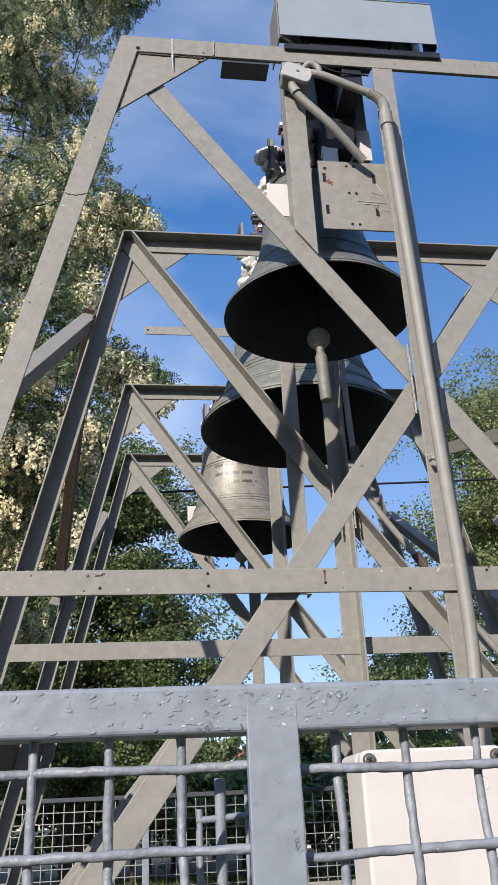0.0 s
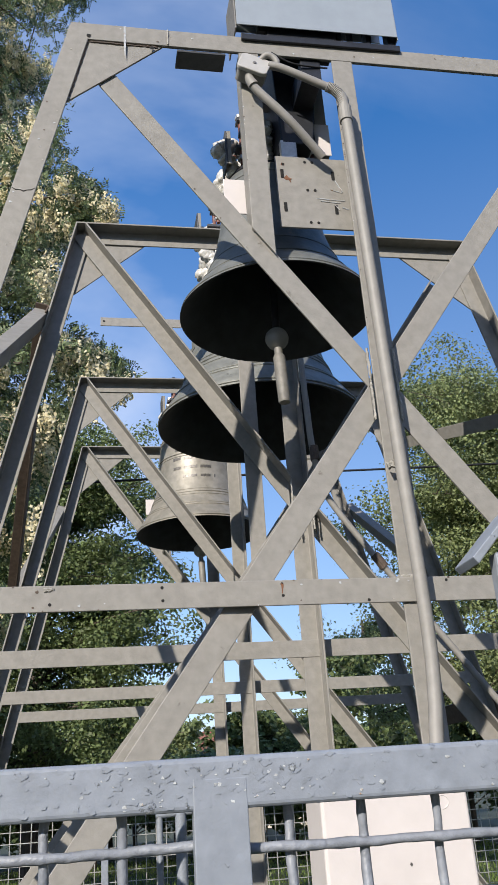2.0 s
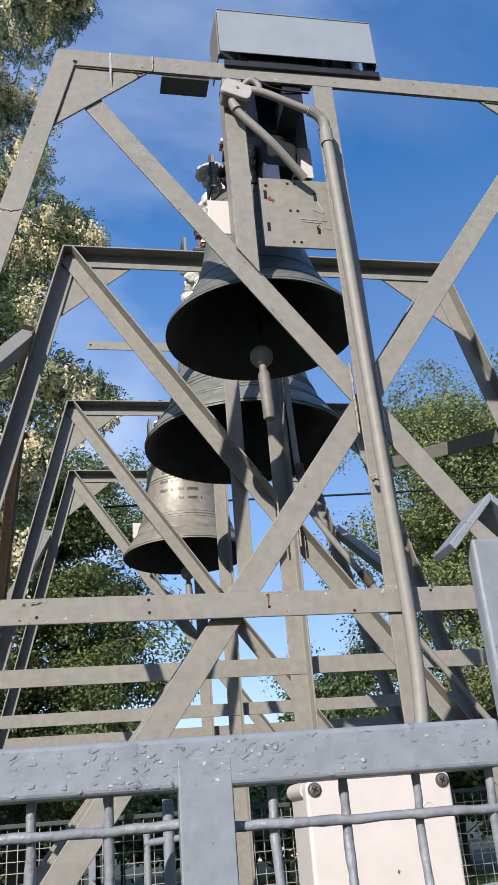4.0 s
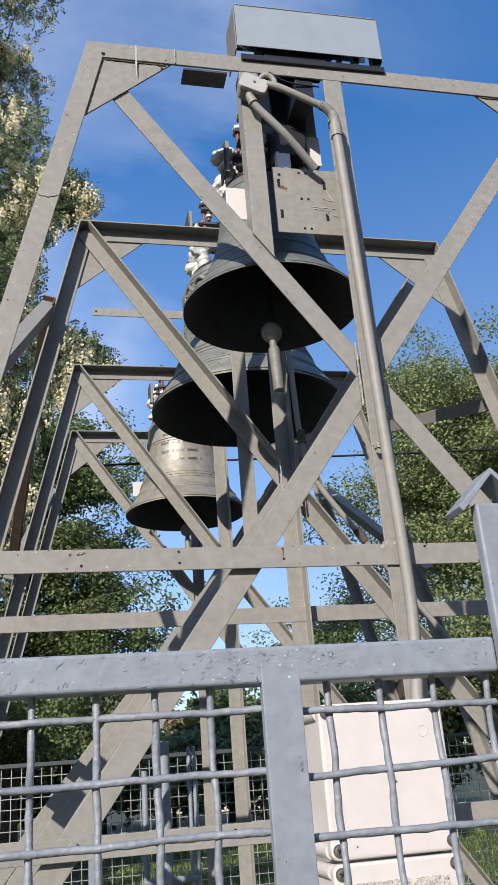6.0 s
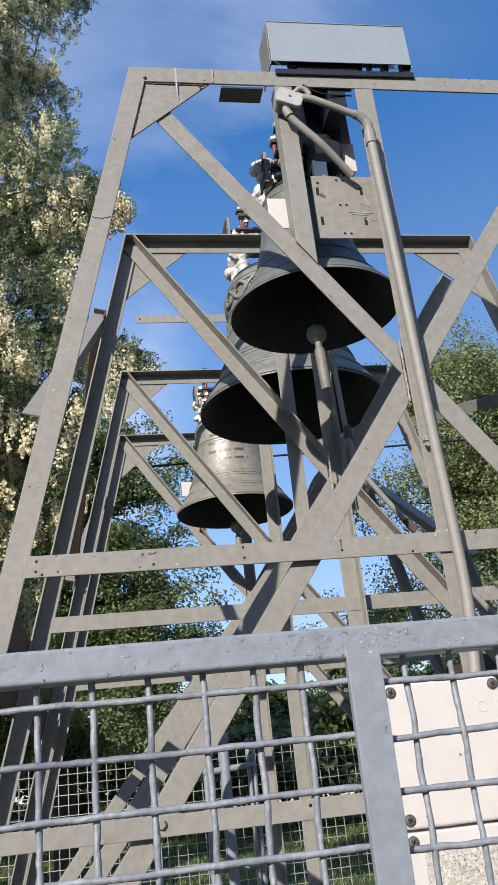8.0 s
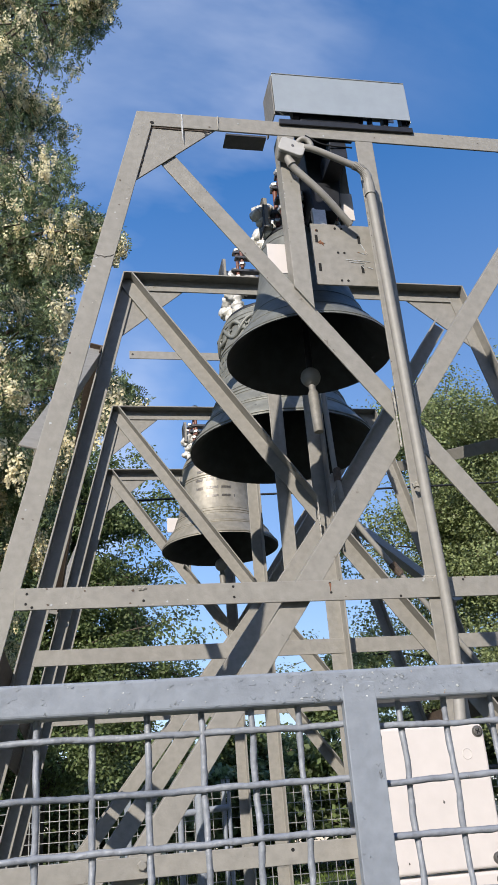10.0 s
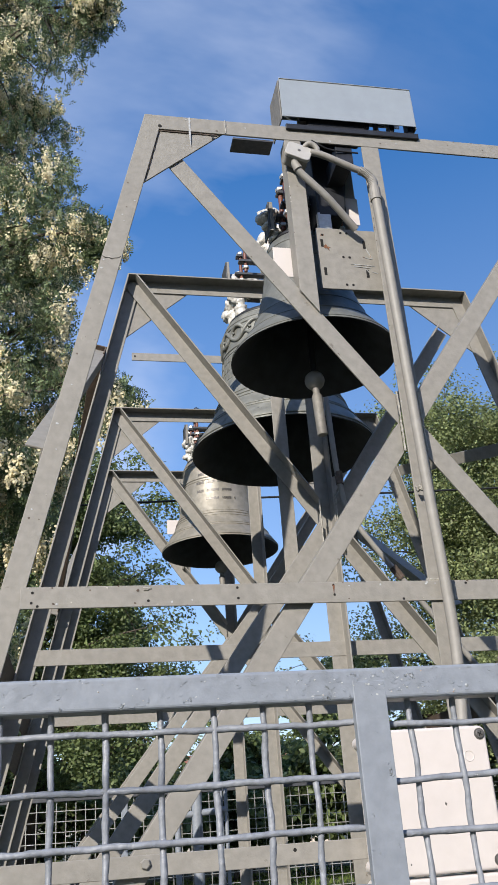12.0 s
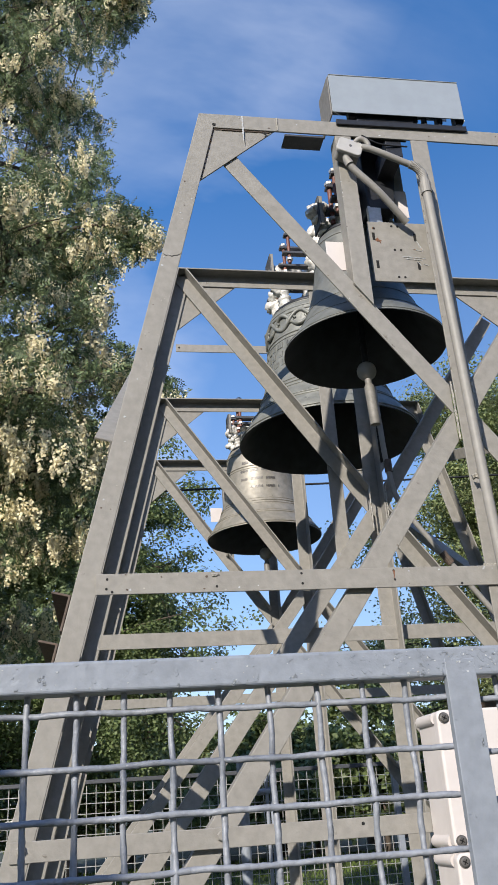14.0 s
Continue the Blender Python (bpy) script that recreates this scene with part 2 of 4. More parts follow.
def add_extrude(bm, ring_a, ring_b):
    a = [bm.verts.new(p) for p in ring_a]
    b = [bm.verts.new(p) for p in ring_b]
    k = len(a)
    for i in range(k):
        bm.faces.new((a[i], a[(i + 1) % k], b[(i + 1) % k], b[i]))
    bm.faces.new(a[::-1])
    bm.faces.new(b)


def angle_bar(p, q, y0, w=0.056, d=0.056, t=0.006, side=1, open_front=False, cut_p=None, cut_q=None):
    """A rolled steel angle between two points (x, z) of an upright plane. The flange lies in the plane; the web stands on its edge.
    open_front: the flange lies at the back and the web comes forward."""
    bm = bmesh.new()
    u = Vector((q[0] - p[0], q[1] - p[1])).normalized()
    s = Vector((-u[1], u[0])) * side
    prof = [(-w / 2, 0), (w / 2, 0), (w / 2, d), (w / 2 - t, d), (w / 2 - t, t), (-w / 2, t)]
    if open_front:
        prof = [(a, d - b) for a, b in prof]

    def ring(o, cut):
        out = []
        for a, b in prof:
            x, z = o[0] + s[0] * a, o[1] + s[1] * a
            if cut:      # cut along the line through o with that direction
                c = Vector(cut).normalized()
                k = a / (c[0] * s[0] + c[1] * s[1]) if abs(c[0] * s[0] + c[1] * s[1]) > 0.05 else 0
                x, z = o[0] + c[0] * k, o[1] + c[1] * k
            out.append((x, y0 + b, z))
        return out
    add_extrude(bm, ring(p, cut_p), ring(q, cut_q))
    return bm


def tube(points, radius, seg=12, cap=True, bm=None):
    """A round bar along points; radius may be a list."""
    bm = bm or bmesh.new()
    pts = [Vector(p) for p in points]
    rings, ref = [], None
    for i, p in enumerate(pts):
        d = (pts[min(i + 1, len(pts) - 1)] - pts[max(i - 1, 0)]).normalized()
        if ref is None:
            ref = d.orthogonal().normalized()
        ref = (ref - d * ref.dot(d)).normalized()
        o = d.cross(ref)
        r = radius[i] if isinstance(radius, (list, tuple)) else radius
        rings.append([bm.verts.new(p + (ref * math.cos(a) + o * math.sin(a)) * r) for a in (2 * math.pi * k / seg for k in range(seg))])
    for a, b in zip(rings, rings[1:]):
        for k in range(seg):
            bm.faces.new((a[k], a[(k + 1) % seg], b[(k + 1) % seg], b[k]))
    if cap:
        bm.faces.new(rings[0][::-1])
        bm.faces.new(rings[-1])
    return bm


def smooth_path(points, steps=6):
    """Catmull-Rom through points."""
    P = [Vector(p) for p in points]
    P = [P[0] * 2 - P[1]] + P + [P[-1] * 2 - P[-2]]
    out = []
    for i in range(1, len(P) - 2):
        for k in range(steps):
            t = k / steps
            a, b, c, d = P[i - 1:i + 3]
            out.append(0.5 * ((2 * b) + (c - a) * t + (2 * a - 5 * b + 4 * c - d) * t * t + (3 * b - a - 3 * c + d) * t ** 3))
    return out + [P[-2]]


def disc_stub(centre, axis, radius, length, seg=12, bm=None):
    c, a = Vector(centre), Vector(axis).normalized()
    return tube([c, c + a * length * 0.8, c + a * length], [radius, radius, radius * 0.8], seg, True, bm)


def plate(points, y0, t):
    """A flat plate with the outline points (x, z)."""
    bm = bmesh.new()
    add_extrude(bm, [(x, y0, z) for x, z in points], [(x, y0 + t, z) for x, z in points])
    return bm


def rounded_panel(x0, x1, z0, z1, y0, y1, r, seg=5):
    pts = []
    for cx, cz, a0 in ((x1 - r, z1 - r, 0), (x0 + r, z1 - r, 90), (x0 + r, z0 + r, 180), (x1 - r, z0 + r, 270)):
        for k in range(seg + 1):
            a = radians(a0 + 90 * k / seg)
            pts.append((cx + r * math.cos(a), cz + r * math.sin(a)))
    return plate(pts, y0, y1 - y0)


def weld_bead(a, b, r=0.006, seed=0):
    rng = random.Random(seed)
    A, B = Vector(a), Vector(b)
    n = max(4, int((B - A).length / 0.006))
    pts = [A.lerp(B, k / n) + Vector((rng.uniform(-1, 1), rng.uniform(-1, 1), rng.uniform(-1, 1))) * r * 0.25 for k in range(n + 1)]
    return tube(pts, [r * rng.uniform(0.65, 1.2) for _ in pts], 6)


def mesh_from(name, verts, faces, mat, parent, label=""):
    me = bpy.data.meshes.new(name)
    verts = np.asarray(verts, dtype=np.float32)
    faces = np.asarray(faces, dtype=np.int32)
    k = faces.shape[1]
    me.vertices.add(len(verts))
    me.vertices.foreach_set("co", verts.ravel())
    me.loops.add(faces.size)
    me.loops.foreach_set("vertex_index", faces.ravel())
    me.polygons.add(len(faces))
    me.polygons.foreach_set("loop_start", np.arange(0, faces.size, k, dtype=np.int32))
    me.update(calc_edges=True)
    me.materials.append(mat)
    ob = new(name, me)
    ob.parent = parent
    if label:
        ob["label"] = label
    return ob


# ---- ground ----
def ground():
    bm = bmesh.new()
    xs = [-900, -300, -100, -40] + [x * 1.0 for x in range(-20, 21)] + [40, 100, 300, 900]
    ys = [-900, -300, -100, -40] + [y * 1.0 for y in range(-10, 31)] + [50, 100, 300, 1500]
    grid = [[bm.verts.new((x, y, 0.0)) for x in xs] for y in ys]
    for a, b in zip(grid, grid[1:]):
        for i in range(len(xs) - 1):
            bm.faces.new((a[i], a[i + 1], b[i + 1], b[i]))
    tagged(part("ground", bm, M_SOIL), "mown green lawn under the bell frame", "lawn", kind="structure")


ground()

# ---- bell frame ----
XC, TOP, TOP_W, SLOPE, BAR = 0.585, 3.42, 0.725, 0.24, 0.056
XZ, XS = 2.37, 1.38          # height of the crossing, fall of the diagonals


def leg_x(z, sx):
    return XC + sx * (TOP_W + SLOPE * (TOP - z))


def steel_frame(y, rail_y, rail_z, front, seed, hang_x=0.33, long_post=0):
    if front:
        label = "grey painted steel trapezoid truss with crossed braces behind the wire fence"
    else:
        label = "grey painted steel trapezoid truss with crossed braces between the bells"
    fr = thing("steel_truss", (XC, y, 0), label, "steel truss", "trusses of the bell tower")
    of = not front
    fall = XS if front else 1.44
    ins = y + (0.007 if front else 0.0575)      # where plates lie against the flange
    for sx in (-1, 1):
        side = sx
        top = (XC + sx * (TOP_W - BAR / 2 + SLOPE * 0.02), TOP - 0.02)
        bot = (XC + sx * (TOP_W - BAR / 2 + SLOPE * TOP), 0.0)
        soften(part("leg", angle_bar(bot, top, y, side=-side, open_front=of, cut_p=(1, 0), cut_q=(sx * 0.78, 0.62)), M_PAINT, fr))
        tri = [(XC + sx * (TOP_W - 0.03), TOP - 0.035), (XC + sx * 0.475, TOP - 0.045), (XC + sx * (TOP_W + 0.012), TOP - 0.27)]
        g = part("gusset_plate", plate(tri, ins, 0.006), M_PAINT, fr)
        soften(g, 0.001)
        if front:      # open seam between the plate, the leg and the beam
            ze = TOP - BAR - 0.004
            xi = leg_x(ze, sx) - sx * (BAR + 0.002)
            part("seam", weld_bead((xi, y + 0.0055, ze), (leg_x(3.17, sx) - sx * (BAR + 0.002), y + 0.0055, 3.17), 0.0026, seed + 20 + sx), M_BROWN, g)
            part("seam", weld_bead((xi, y + 0.0055, ze), (XC + sx * 0.5, y + 0.0055, ze), 0.0026, seed + 24 + sx), M_BROWN, g)
        # diagonals: one from the corner to the middle post, one from there to the foot
        upz = 3.25 if front else (3.398 if sx < 0 else 3.235)
        up = (XC + sx * (upz - XZ) / fall, upz)
        mid = (XC + sx * 0.03, XZ + 0.03 * XS)
        dy = y + 0.0137 if front else y - 0.008
        soften(part("diagonal_brace", angle_bar(mid, up, dy, side=sx, open_front=of, cut_p=(0, 1)), M_PAINT, fr))
        rising = of and sx > 0      # this one turns its flat side to the front and leans further out
        foot, lean = (0.62, 1.32 if y < 2.5 else 1.24) if rising else (0.42, XS)
        low = (XC - sx * (XZ - foot) / lean, foot)
        mid2 = (XC - sx * 0.03, XZ - 0.03 * lean)
        soften(part("diagonal_brace", angle_bar(low, mid2, y + 0.0137 if rising else dy, side=sx, open_front=of and not rising, cut_q=(0, 1)), M_PAINT, fr))
        if front or y < 2.5:
            part("weld_bead", weld_bead((mid[0] + sx * 0.002, y - 0.001, mid[1] - 0.055), (mid[0] + sx * 0.002, y - 0.001, mid[1] + 0.05), 0.0033, seed + 9 + sx), M_WELD, fr)
            part("weld_bead", weld_bead((mid2[0] - sx * 0.002, y - 0.001, mid2[1] - 0.05), (mid2[0] - sx * 0.002, y - 0.001, mid2[1] + 0.05), 0.0033, seed + 12 + sx), M_WELD, fr)
    soften(part("top_beam", angle_bar((XC - TOP_W + 0.022, TOP - BAR / 2), (XC + TOP_W - 0.022, TOP - BAR / 2), y + 0.0008, side=1, open_front=of, cut_p=(0.62, -0.78), cut_q=(0.62, 0.78)), M_PAINT, fr))
    soften(part("middle_post", angle_bar((XC + 0.006 * front, 0), (XC + 0.006 * front, TOP - BAR), y + 0.0016, w=0.058, side=-1, open_front=of), M_PAINT, fr))
    zl = XZ + (XC - (hang_x or 0)) * XS
    if hang_x and long_post:      # runs down behind the brace, flat side to the front
        soften(part("hanger_post", angle_bar((hang_x, long_post), (hang_x, TOP - 0.008), y + 0.0585, w=0.054, side=-1), M_PAINT, fr))
    elif hang_x:
        soften(part("hanger_post", angle_bar((hang_x, zl + 0.035), (hang_x, TOP - BAR), y + (0.0024 if front else 0.004), w=0.054, side=1, open_front=of, cut_p=(1 / XS, -1)), M_PAINT, fr))
    # flat rail across the legs
    x0 = XC - TOP_W - SLOPE * (TOP - rail_z) + 0.05 if front else -0.462
    x1 = 2 * XC - x0
    rail = part("cross_rail", box((x0, rail_y - 0.006, rail_z - 0.026), (x1, rail_y, rail_z + 0.026)), M_PAINT, fr)
    soften(rail, 0.0015)
    bm = bmesh.new()
    add_box(bm, (x0, rail_y, rail_z + 0.02), (x1, rail_y + 0.045, rail_z + 0.0255))
    soften(part("cross_rail_lip", bm, M_PAINT, rail), 0.001)
    if front:
        for hx, dz in ((-0.43, 0.012), (-0.432, -0.012), (-0.418, -0.02), (0.058, 0.016), (0.059, -0.01), (0.303, 0.018), (0.304, -0.006), (0.485, -0.02), (0.66, 0.018), (-0.16, -0.012)):
            part("bolt_hole", disc_stub((hx, rail_y - 0.0065, rail_z + dz), (0, 1, 0), 0.0033, 0.001, 10), M_HOLE, rail)
        bm = weld_bead((-0.172, rail_y - 0.006, rail_z + 0.017), (-0.152, rail_y - 0.006, rail_z + 0.018), 0.004, 77)
        part("weld_bead", bm, M_WELD, rail)
        part("weld_bead", weld_bead((0.555, rail_y - 0.001, rail_z + 0.028), (0.612, rail_y - 0.001, rail_z + 0.028), 0.004, 78), M_WELD, rail)
        part("paint_drip", plate([(-0.004, 3.418), (0.001, 3.419), (0.002, 3.37), (-0.001, 3.30), (-0.004, 3.345)], y - 0.0006, 0.0005), M_FLAKE, fr, "white paint drip")
        part("weld_bead", weld_bead((0.112, y - 0.0005, 3.366), (0.113, y - 0.0005, 3.419), 0.003, 80), M_WELD, fr)
        cz = 2.868
        crack = [(0.002, 0.004), (0.012, -0.003), (0.02, -0.001), (0.029, -0.006), (0.036, -0.002), (0.046, -0.001), (0.055, 0.005)]
        part("seam_crack", tube([(leg_x(cz, -1) + a, y - 0.0002, cz + b) for a, b in crack], [0.0006, 0.0014, 0.001, 0.0016, 0.001, 0.0013, 0.0006], 6), M_HOLE, fr)
        rng = random.Random(91)
        for i in range(70):
            r = rng.random()
            if r < 0.4:
                cx, cz, cy = rng.uniform(-0.44, 1.0), rail_z + rng.choice((-1, 1)) * rng.uniform(0.012, 0.024), rail_y - 0.0063
            elif r < 0.7:
                cz = rng.uniform(1.95, 3.33)
                cx, cy = leg_x(cz, -1) + rng.uniform(0.008, 0.05), y - 0.0003
            else:
                cx, cz, cy = rng.uniform(-0.1, 1.0), TOP - rng.uniform(0.006, 0.05), y + 0.0005
            q = rng.uniform(0.0012, 0.0035)
            pts = [(cx + q * rng.uniform(0.6, 1.5) * math.cos(a), cz + q * rng.uniform(0.5, 1.2) * math.sin(a)) for a in (0, 1.1, 2.2, 3.2, 4.2, 5.3)]
            part("paint_chip", plate(pts, cy - 0.0004 - i * 0.000003, 0.0004), (M_BROWN, M_WELD, M_FLAKE)[i % 3], fr)
        # worn edges where the paint has come off in small scales
        for i in range(80):
            u = rng.random()
            kind = i % 5
            if kind == 0:
                cx, cz, cy = 0.304, zl + 0.04 + u * (TOP - BAR - zl - 0.05), y + 0.0018
            elif kind == 1:
                cx, cz, cy = XC - 0.021, 2.1 + 1.2 * u, y + 0.001
            elif kind == 2:
                cx, cz, cy = -0.1 + 1.1 * u, TOP - 0.002, y + 0.0002
            elif kind == 3:
                cz = 2.45 + 0.75 * u
                cx, cy = XC - (cz - XZ) / XS + 0.028 * rng.choice((-1, 1)), y + 0.013
            else:
                cx, cz, cy = -0.4 + 1.3 * u, rail_z + 0.0245 * rng.choice((-1, 1)), rail_y - 0.0063
            q = rng.uniform(0.0007, 0.0019)
            pts = [(cx + q * rng.uniform(0.5, 1.4) * math.cos(a), cz + q * rng.uniform(0.6, 1.9) * math.sin(a)) for a in (0, 0.9, 2.0, 3.1, 4.0, 5.2)]
            part("paint_chip", plate(pts, cy - 0.0005 - i * 0.000002, 0.0004), (M_FLAKE, M_BROWN, M_WELD)[rng.randrange(3)], fr)
        for bx, bz in ((-0.095, 3.375), (0.07, 3.35)):
            part("bolt_hole", disc_stub((bx, y - 0.0004, bz), (0, -1, 0), 0.006, 0.0006, 8), M_HOLE, fr)
        zl = 1.3055
        lx0 = XC - TOP_W - SLOPE * (TOP - zl) + 0.01
        low = part("lower_rail", box((lx0, rail_y - 0.006, zl - 0.0215), (2 * XC - lx0, rail_y, zl + 0.0215)), M_PAINT, fr)
        soften(low, 0.0015)
        for hx in (lx0 + 0.025, -0.178):
            bm = disc_stub((hx, rail_y - 0.006, zl + 0.004), (0, -1, 0), 0.011, 0.008, 6)
            part("bolt_head", bm, M_PAINT, low)
        part("bolt_hole", disc_stub((0.15, rail_y - 0.0065, zl + 0.008), (0, 1, 0), 0.004, 0.001, 10), M_HOLE, low)
        # rust run at the bolt holes
        part("rust_streak", plate([(0.3018, rail_z - 0.001), (0.3034, rail_z - 0.002), (0.3045, rail_z + 0.006), (0.3065, rail_z + 0.016), (0.3005, rail_z + 0.02), (0.3022, rail_z + 0.006)], rail_y - 0.0068, 0.0006), M_RUST, rail)
    return fr


FRAME_Y = (1.0, 1.85, 3.055, 3.93)
steel_frame(FRAME_Y[0], 1.0, 1.887, True, 10)
steel_frame(FRAME_Y[1], 1.905, 1.914, False, 30, 0.444, 2.08)
steel_frame(FRAME_Y[2], 3.11, 1.946, False, 50, 0)
steel_frame(FRAME_Y[3], 3.985, 1.95, False, 70)


def side_brace(a, b, w, label, mat=M_PAINT):
    """A steel bar in the leaning side of the tower, between the points (side, y, z)."""
    (sx, ya, za), (_, yb, zb) = a, b
    A, B = Vector((leg_x(za, sx), ya, za)), Vector((leg_x(zb, sx), yb, zb))
    d = (B - A).normalized()
    out = Vector((sx, 0, SLOPE)).normalized()
    s = d.cross(out).normalized()
    if s.z < 0:
        s = -s
    bm = bmesh.new()
    prof = [(-w / 2, 0.002), (w / 2, 0.002), (w / 2, 0.05), (w / 2 - 0.006, 0.05), (w / 2 - 0.006, 0.008), (-w / 2, 0.008)]
    add_extrude(bm, [A + s * p + out * q for p, q in prof], [B + s * p + out * q for p, q in prof])
    soften(tagged(part("side_brace", bm, mat), label, "steel brace", "side braces of the bell tower"))


side_brace((-1, 1.03, 2.26), (-1, 1.95, 3.1), 0.05, "slanting grey steel angle bar bolted between two frames")
side_brace((1, 1.84, 2.70), (1, 3.15, 3.1), 0.055, "slanting grey steel angle bar bolted between two frames")
side_brace((-1, 1.85, 3.06), (-1, 3.1, 2.33), 0.05, "slanting brown primed steel bar between two frames", M_BROWN)
for sx in (-1, 1):
    side_brace((sx, 1.0, 1.82), (sx, 4.05, 1.82), 0.09, "long brown primed steel angle bar along the side of the tower", M_BROWN)
    side_brace((sx, 3.05, 2.3), (sx, 4.0, 3.05), 0.055, "slanting grey steel angle bar bolted between two frames")

side_brace((-1, 1.0, 1.69), (-1, 4.05, 1.69), 0.12, "long brown primed steel angle bar along the side of the tower", M_BROWN)


# ---- bells ----
def revolve(profile, cx, cy, seg=72):
    bm = bmesh.new()
    rings = [[bm.verts.new((cx + r * math.cos(2 * math.pi * k / seg), cy + r * math.sin(2 * math.pi * k / seg), z)) for k in range(seg)] for r, z in profile]
    for a, b in zip(rings, rings[1:]):
        for k in range(seg):
            bm.faces.new((a[k], a[(k + 1) % seg], b[(k + 1) % seg], b[k]))
    return bm


BELL_CURVE = ((1.0, 0.0), (0.985, 0.035), (0.93, 0.085), (0.84, 0.16), (0.765, 0.25), (0.70, 0.36), (0.655, 0.48), (0.625, 0.6), (0.603, 0.72),
              (0.59, 0.84), (0.585, 0.92), (0.565, 0.965), (0.50, 1.0), (0.36, 1.03), (0.2, 1.045), (0.0, 1.05))


def bell_radius(f, slim=0.0):
    return (1 - slim * f) * bell_curve(f)


def bell_curve(f):
    for (r0, z0), (r1, z1) in zip(BELL_CURVE, BELL_CURVE[1:]):
        if z0 <= f <= z1:
            return r0 + (r1 - r0) * (f - z0) / (z1 - z0)
    return 0.0


def on_bell(c, R, z0, h, f, ang, out=0.0):
    r = R * bell_radius(f) + out
    return Vector((c[0] + r * math.sin(ang), c[1] - r * math.cos(ang), z0 + h * f))


def torus_ring(c, r, z, thick, seg=72):
    return tube([(c[0] + r * math.cos(a), c[1] + r * math.sin(a), z) for a in (2 * math.pi * k / seg for k in range(seg + 1))], thick, 6, False)


def bell(c, R, z0, h, mat, label, ornament=False, inscription=False, clapper=(0, 0), seed=0, slim=0.0, crown_height=0.14):
    bl = thing("bell", (c[0], c[1], z0), label, "bell", "bells of the tower")
    body = part("bell_body", revolve([(R * r * (1 - slim * f), z0 + h * f) for r, f in BELL_CURVE], *c), mat, bl, smooth=True)
    # inner wall, coloured near-black in place of the shade in the mouth
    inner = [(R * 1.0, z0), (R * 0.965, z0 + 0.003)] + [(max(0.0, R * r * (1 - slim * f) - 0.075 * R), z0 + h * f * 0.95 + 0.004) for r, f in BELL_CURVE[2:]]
    part("shaded_bell_inside", revolve(inner, *c), M_BELL_IN, bl, "inner wall of the bell, its shade put into the black colour", True)
    rings = ((0.02, 0.006), (0.15, 0.007), (0.175, 0.004), (0.27, 0.004), (0.30, 0.006), (0.33, 0.004), (0.70, 0.004), (0.73, 0.006), (0.90, 0.006), (0.93, 0.004), (0.975, 0.006))
    for f, th in rings if not slim else rings[:2] + rings[4:5] + rings[7:9]:
        part("moulding", torus_ring(c, R * bell_radius(f, slim), z0 + h * f, (0.45 if slim else 0.7) * th * R / 0.35), mat, body, smooth=True)
    if ornament:
        for ph in (0, math.pi):
            pts = []
            for k in range(241):
                a = 2 * math.pi * k / 240
                f = 0.835 + 0.058 * math.sin(8 * a + ph)
                pts.append(on_bell(c, R, z0, h, f, a, 0.004 + 0.004 * math.cos(16 * a + ph)))
            part("interlace_band", tube(pts, 0.0095, 8, False), mat, body, "cast interlaced ornament", True)
        # spiral scrolls inside the loops of the band
        for k in range(16):
            a = 2 * math.pi * (k + 0.5) / 16 + math.pi / 16
            pts = [on_bell(c, R, z0, h, 0.835 + (0.036 - 0.0042 * i * 0.5) * math.sin(i * 0.75), a + (0.11 - 0.0065 * i) * math.cos(i * 0.75), 0.003) for i in range(15)]
            part("scroll", tube(pts, 0.006, 6), mat, body, smooth=True)
        rng = random.Random(seed)
        for row in range(3):
            bm = bmesh.new()
            a = -1.9
            while a < 1.7:
                wa = rng.uniform(0.05, 0.16)
                k = a
                while k < a + wa:
                    q = on_bell(c, R, z0, h, 0.66 - 0.075 * row, k, 0.0)
                    bmesh.ops.transform(bm, matrix=Matrix.Translation(q) @ Matrix.Rotation(k, 4, 'Z'), verts=add_box(bm, (-0.006, -0.004, -0.014), (0.006, 0.006, 0.014)))
                    k += 0.052
                a += wa + 0.09
            part("inscription", bm, mat, body, "raised illegible cast writing")["kind"] = "stuff"
    if inscription:
        rng = random.Random(seed)
        for row, (a0, a1) in enumerate(((-0.7, 0.25), (-0.75, 0.42), (-0.72, 0.22), (-0.45, 0.3))):
            bm = bmesh.new()
            a = a0
            while a < a1:
                word = rng.uniform(0.14, 0.36)
                k = a
                while k < min(a + word, a1):
                    q = on_bell(c, R, z0, h, 0.77 - 0.1 * row, k, 0.0)
                    bmesh.ops.transform(bm, matrix=Matrix.Translation(q) @ Matrix.Rotation(k, 4, 'Z'), verts=add_box(bm, (-0.003, -0.0025, -0.007 * rng.uniform(0.7, 1.15)), (0.003 * rng.uniform(0.6, 1.1), 0.006, 0.008 * rng.uniform(0.8, 1.1))))
                    k += 0.034
                a += word + 0.1
            part("inscription", bm, M_SCREW, body, "dark illegible raised writing")["kind"] = "stuff"
    # crown of six cast loops, each with a lumpy cast head at its bend
    ch = crown_height
    zt = z0 + h * 1.03
    part("shoulder_ring", torus_ring(c, 0.5 * R * (1 - slim), z0 + h * 1.0, 0.035 * R), M_DARK, body, "dark band on the shoulder", True)
    crown = part("crown", tube([(c[0], c[1], zt - 0.01), (c[0], c[1], zt + ch * 0.5), (c[0], c[1], zt + ch)], [0.16 * R, 0.11 * R, 0.15 * R], 14), M_SILVER, bl, "silver painted cast crown loops", True)
    rng = random.Random(seed + 40)
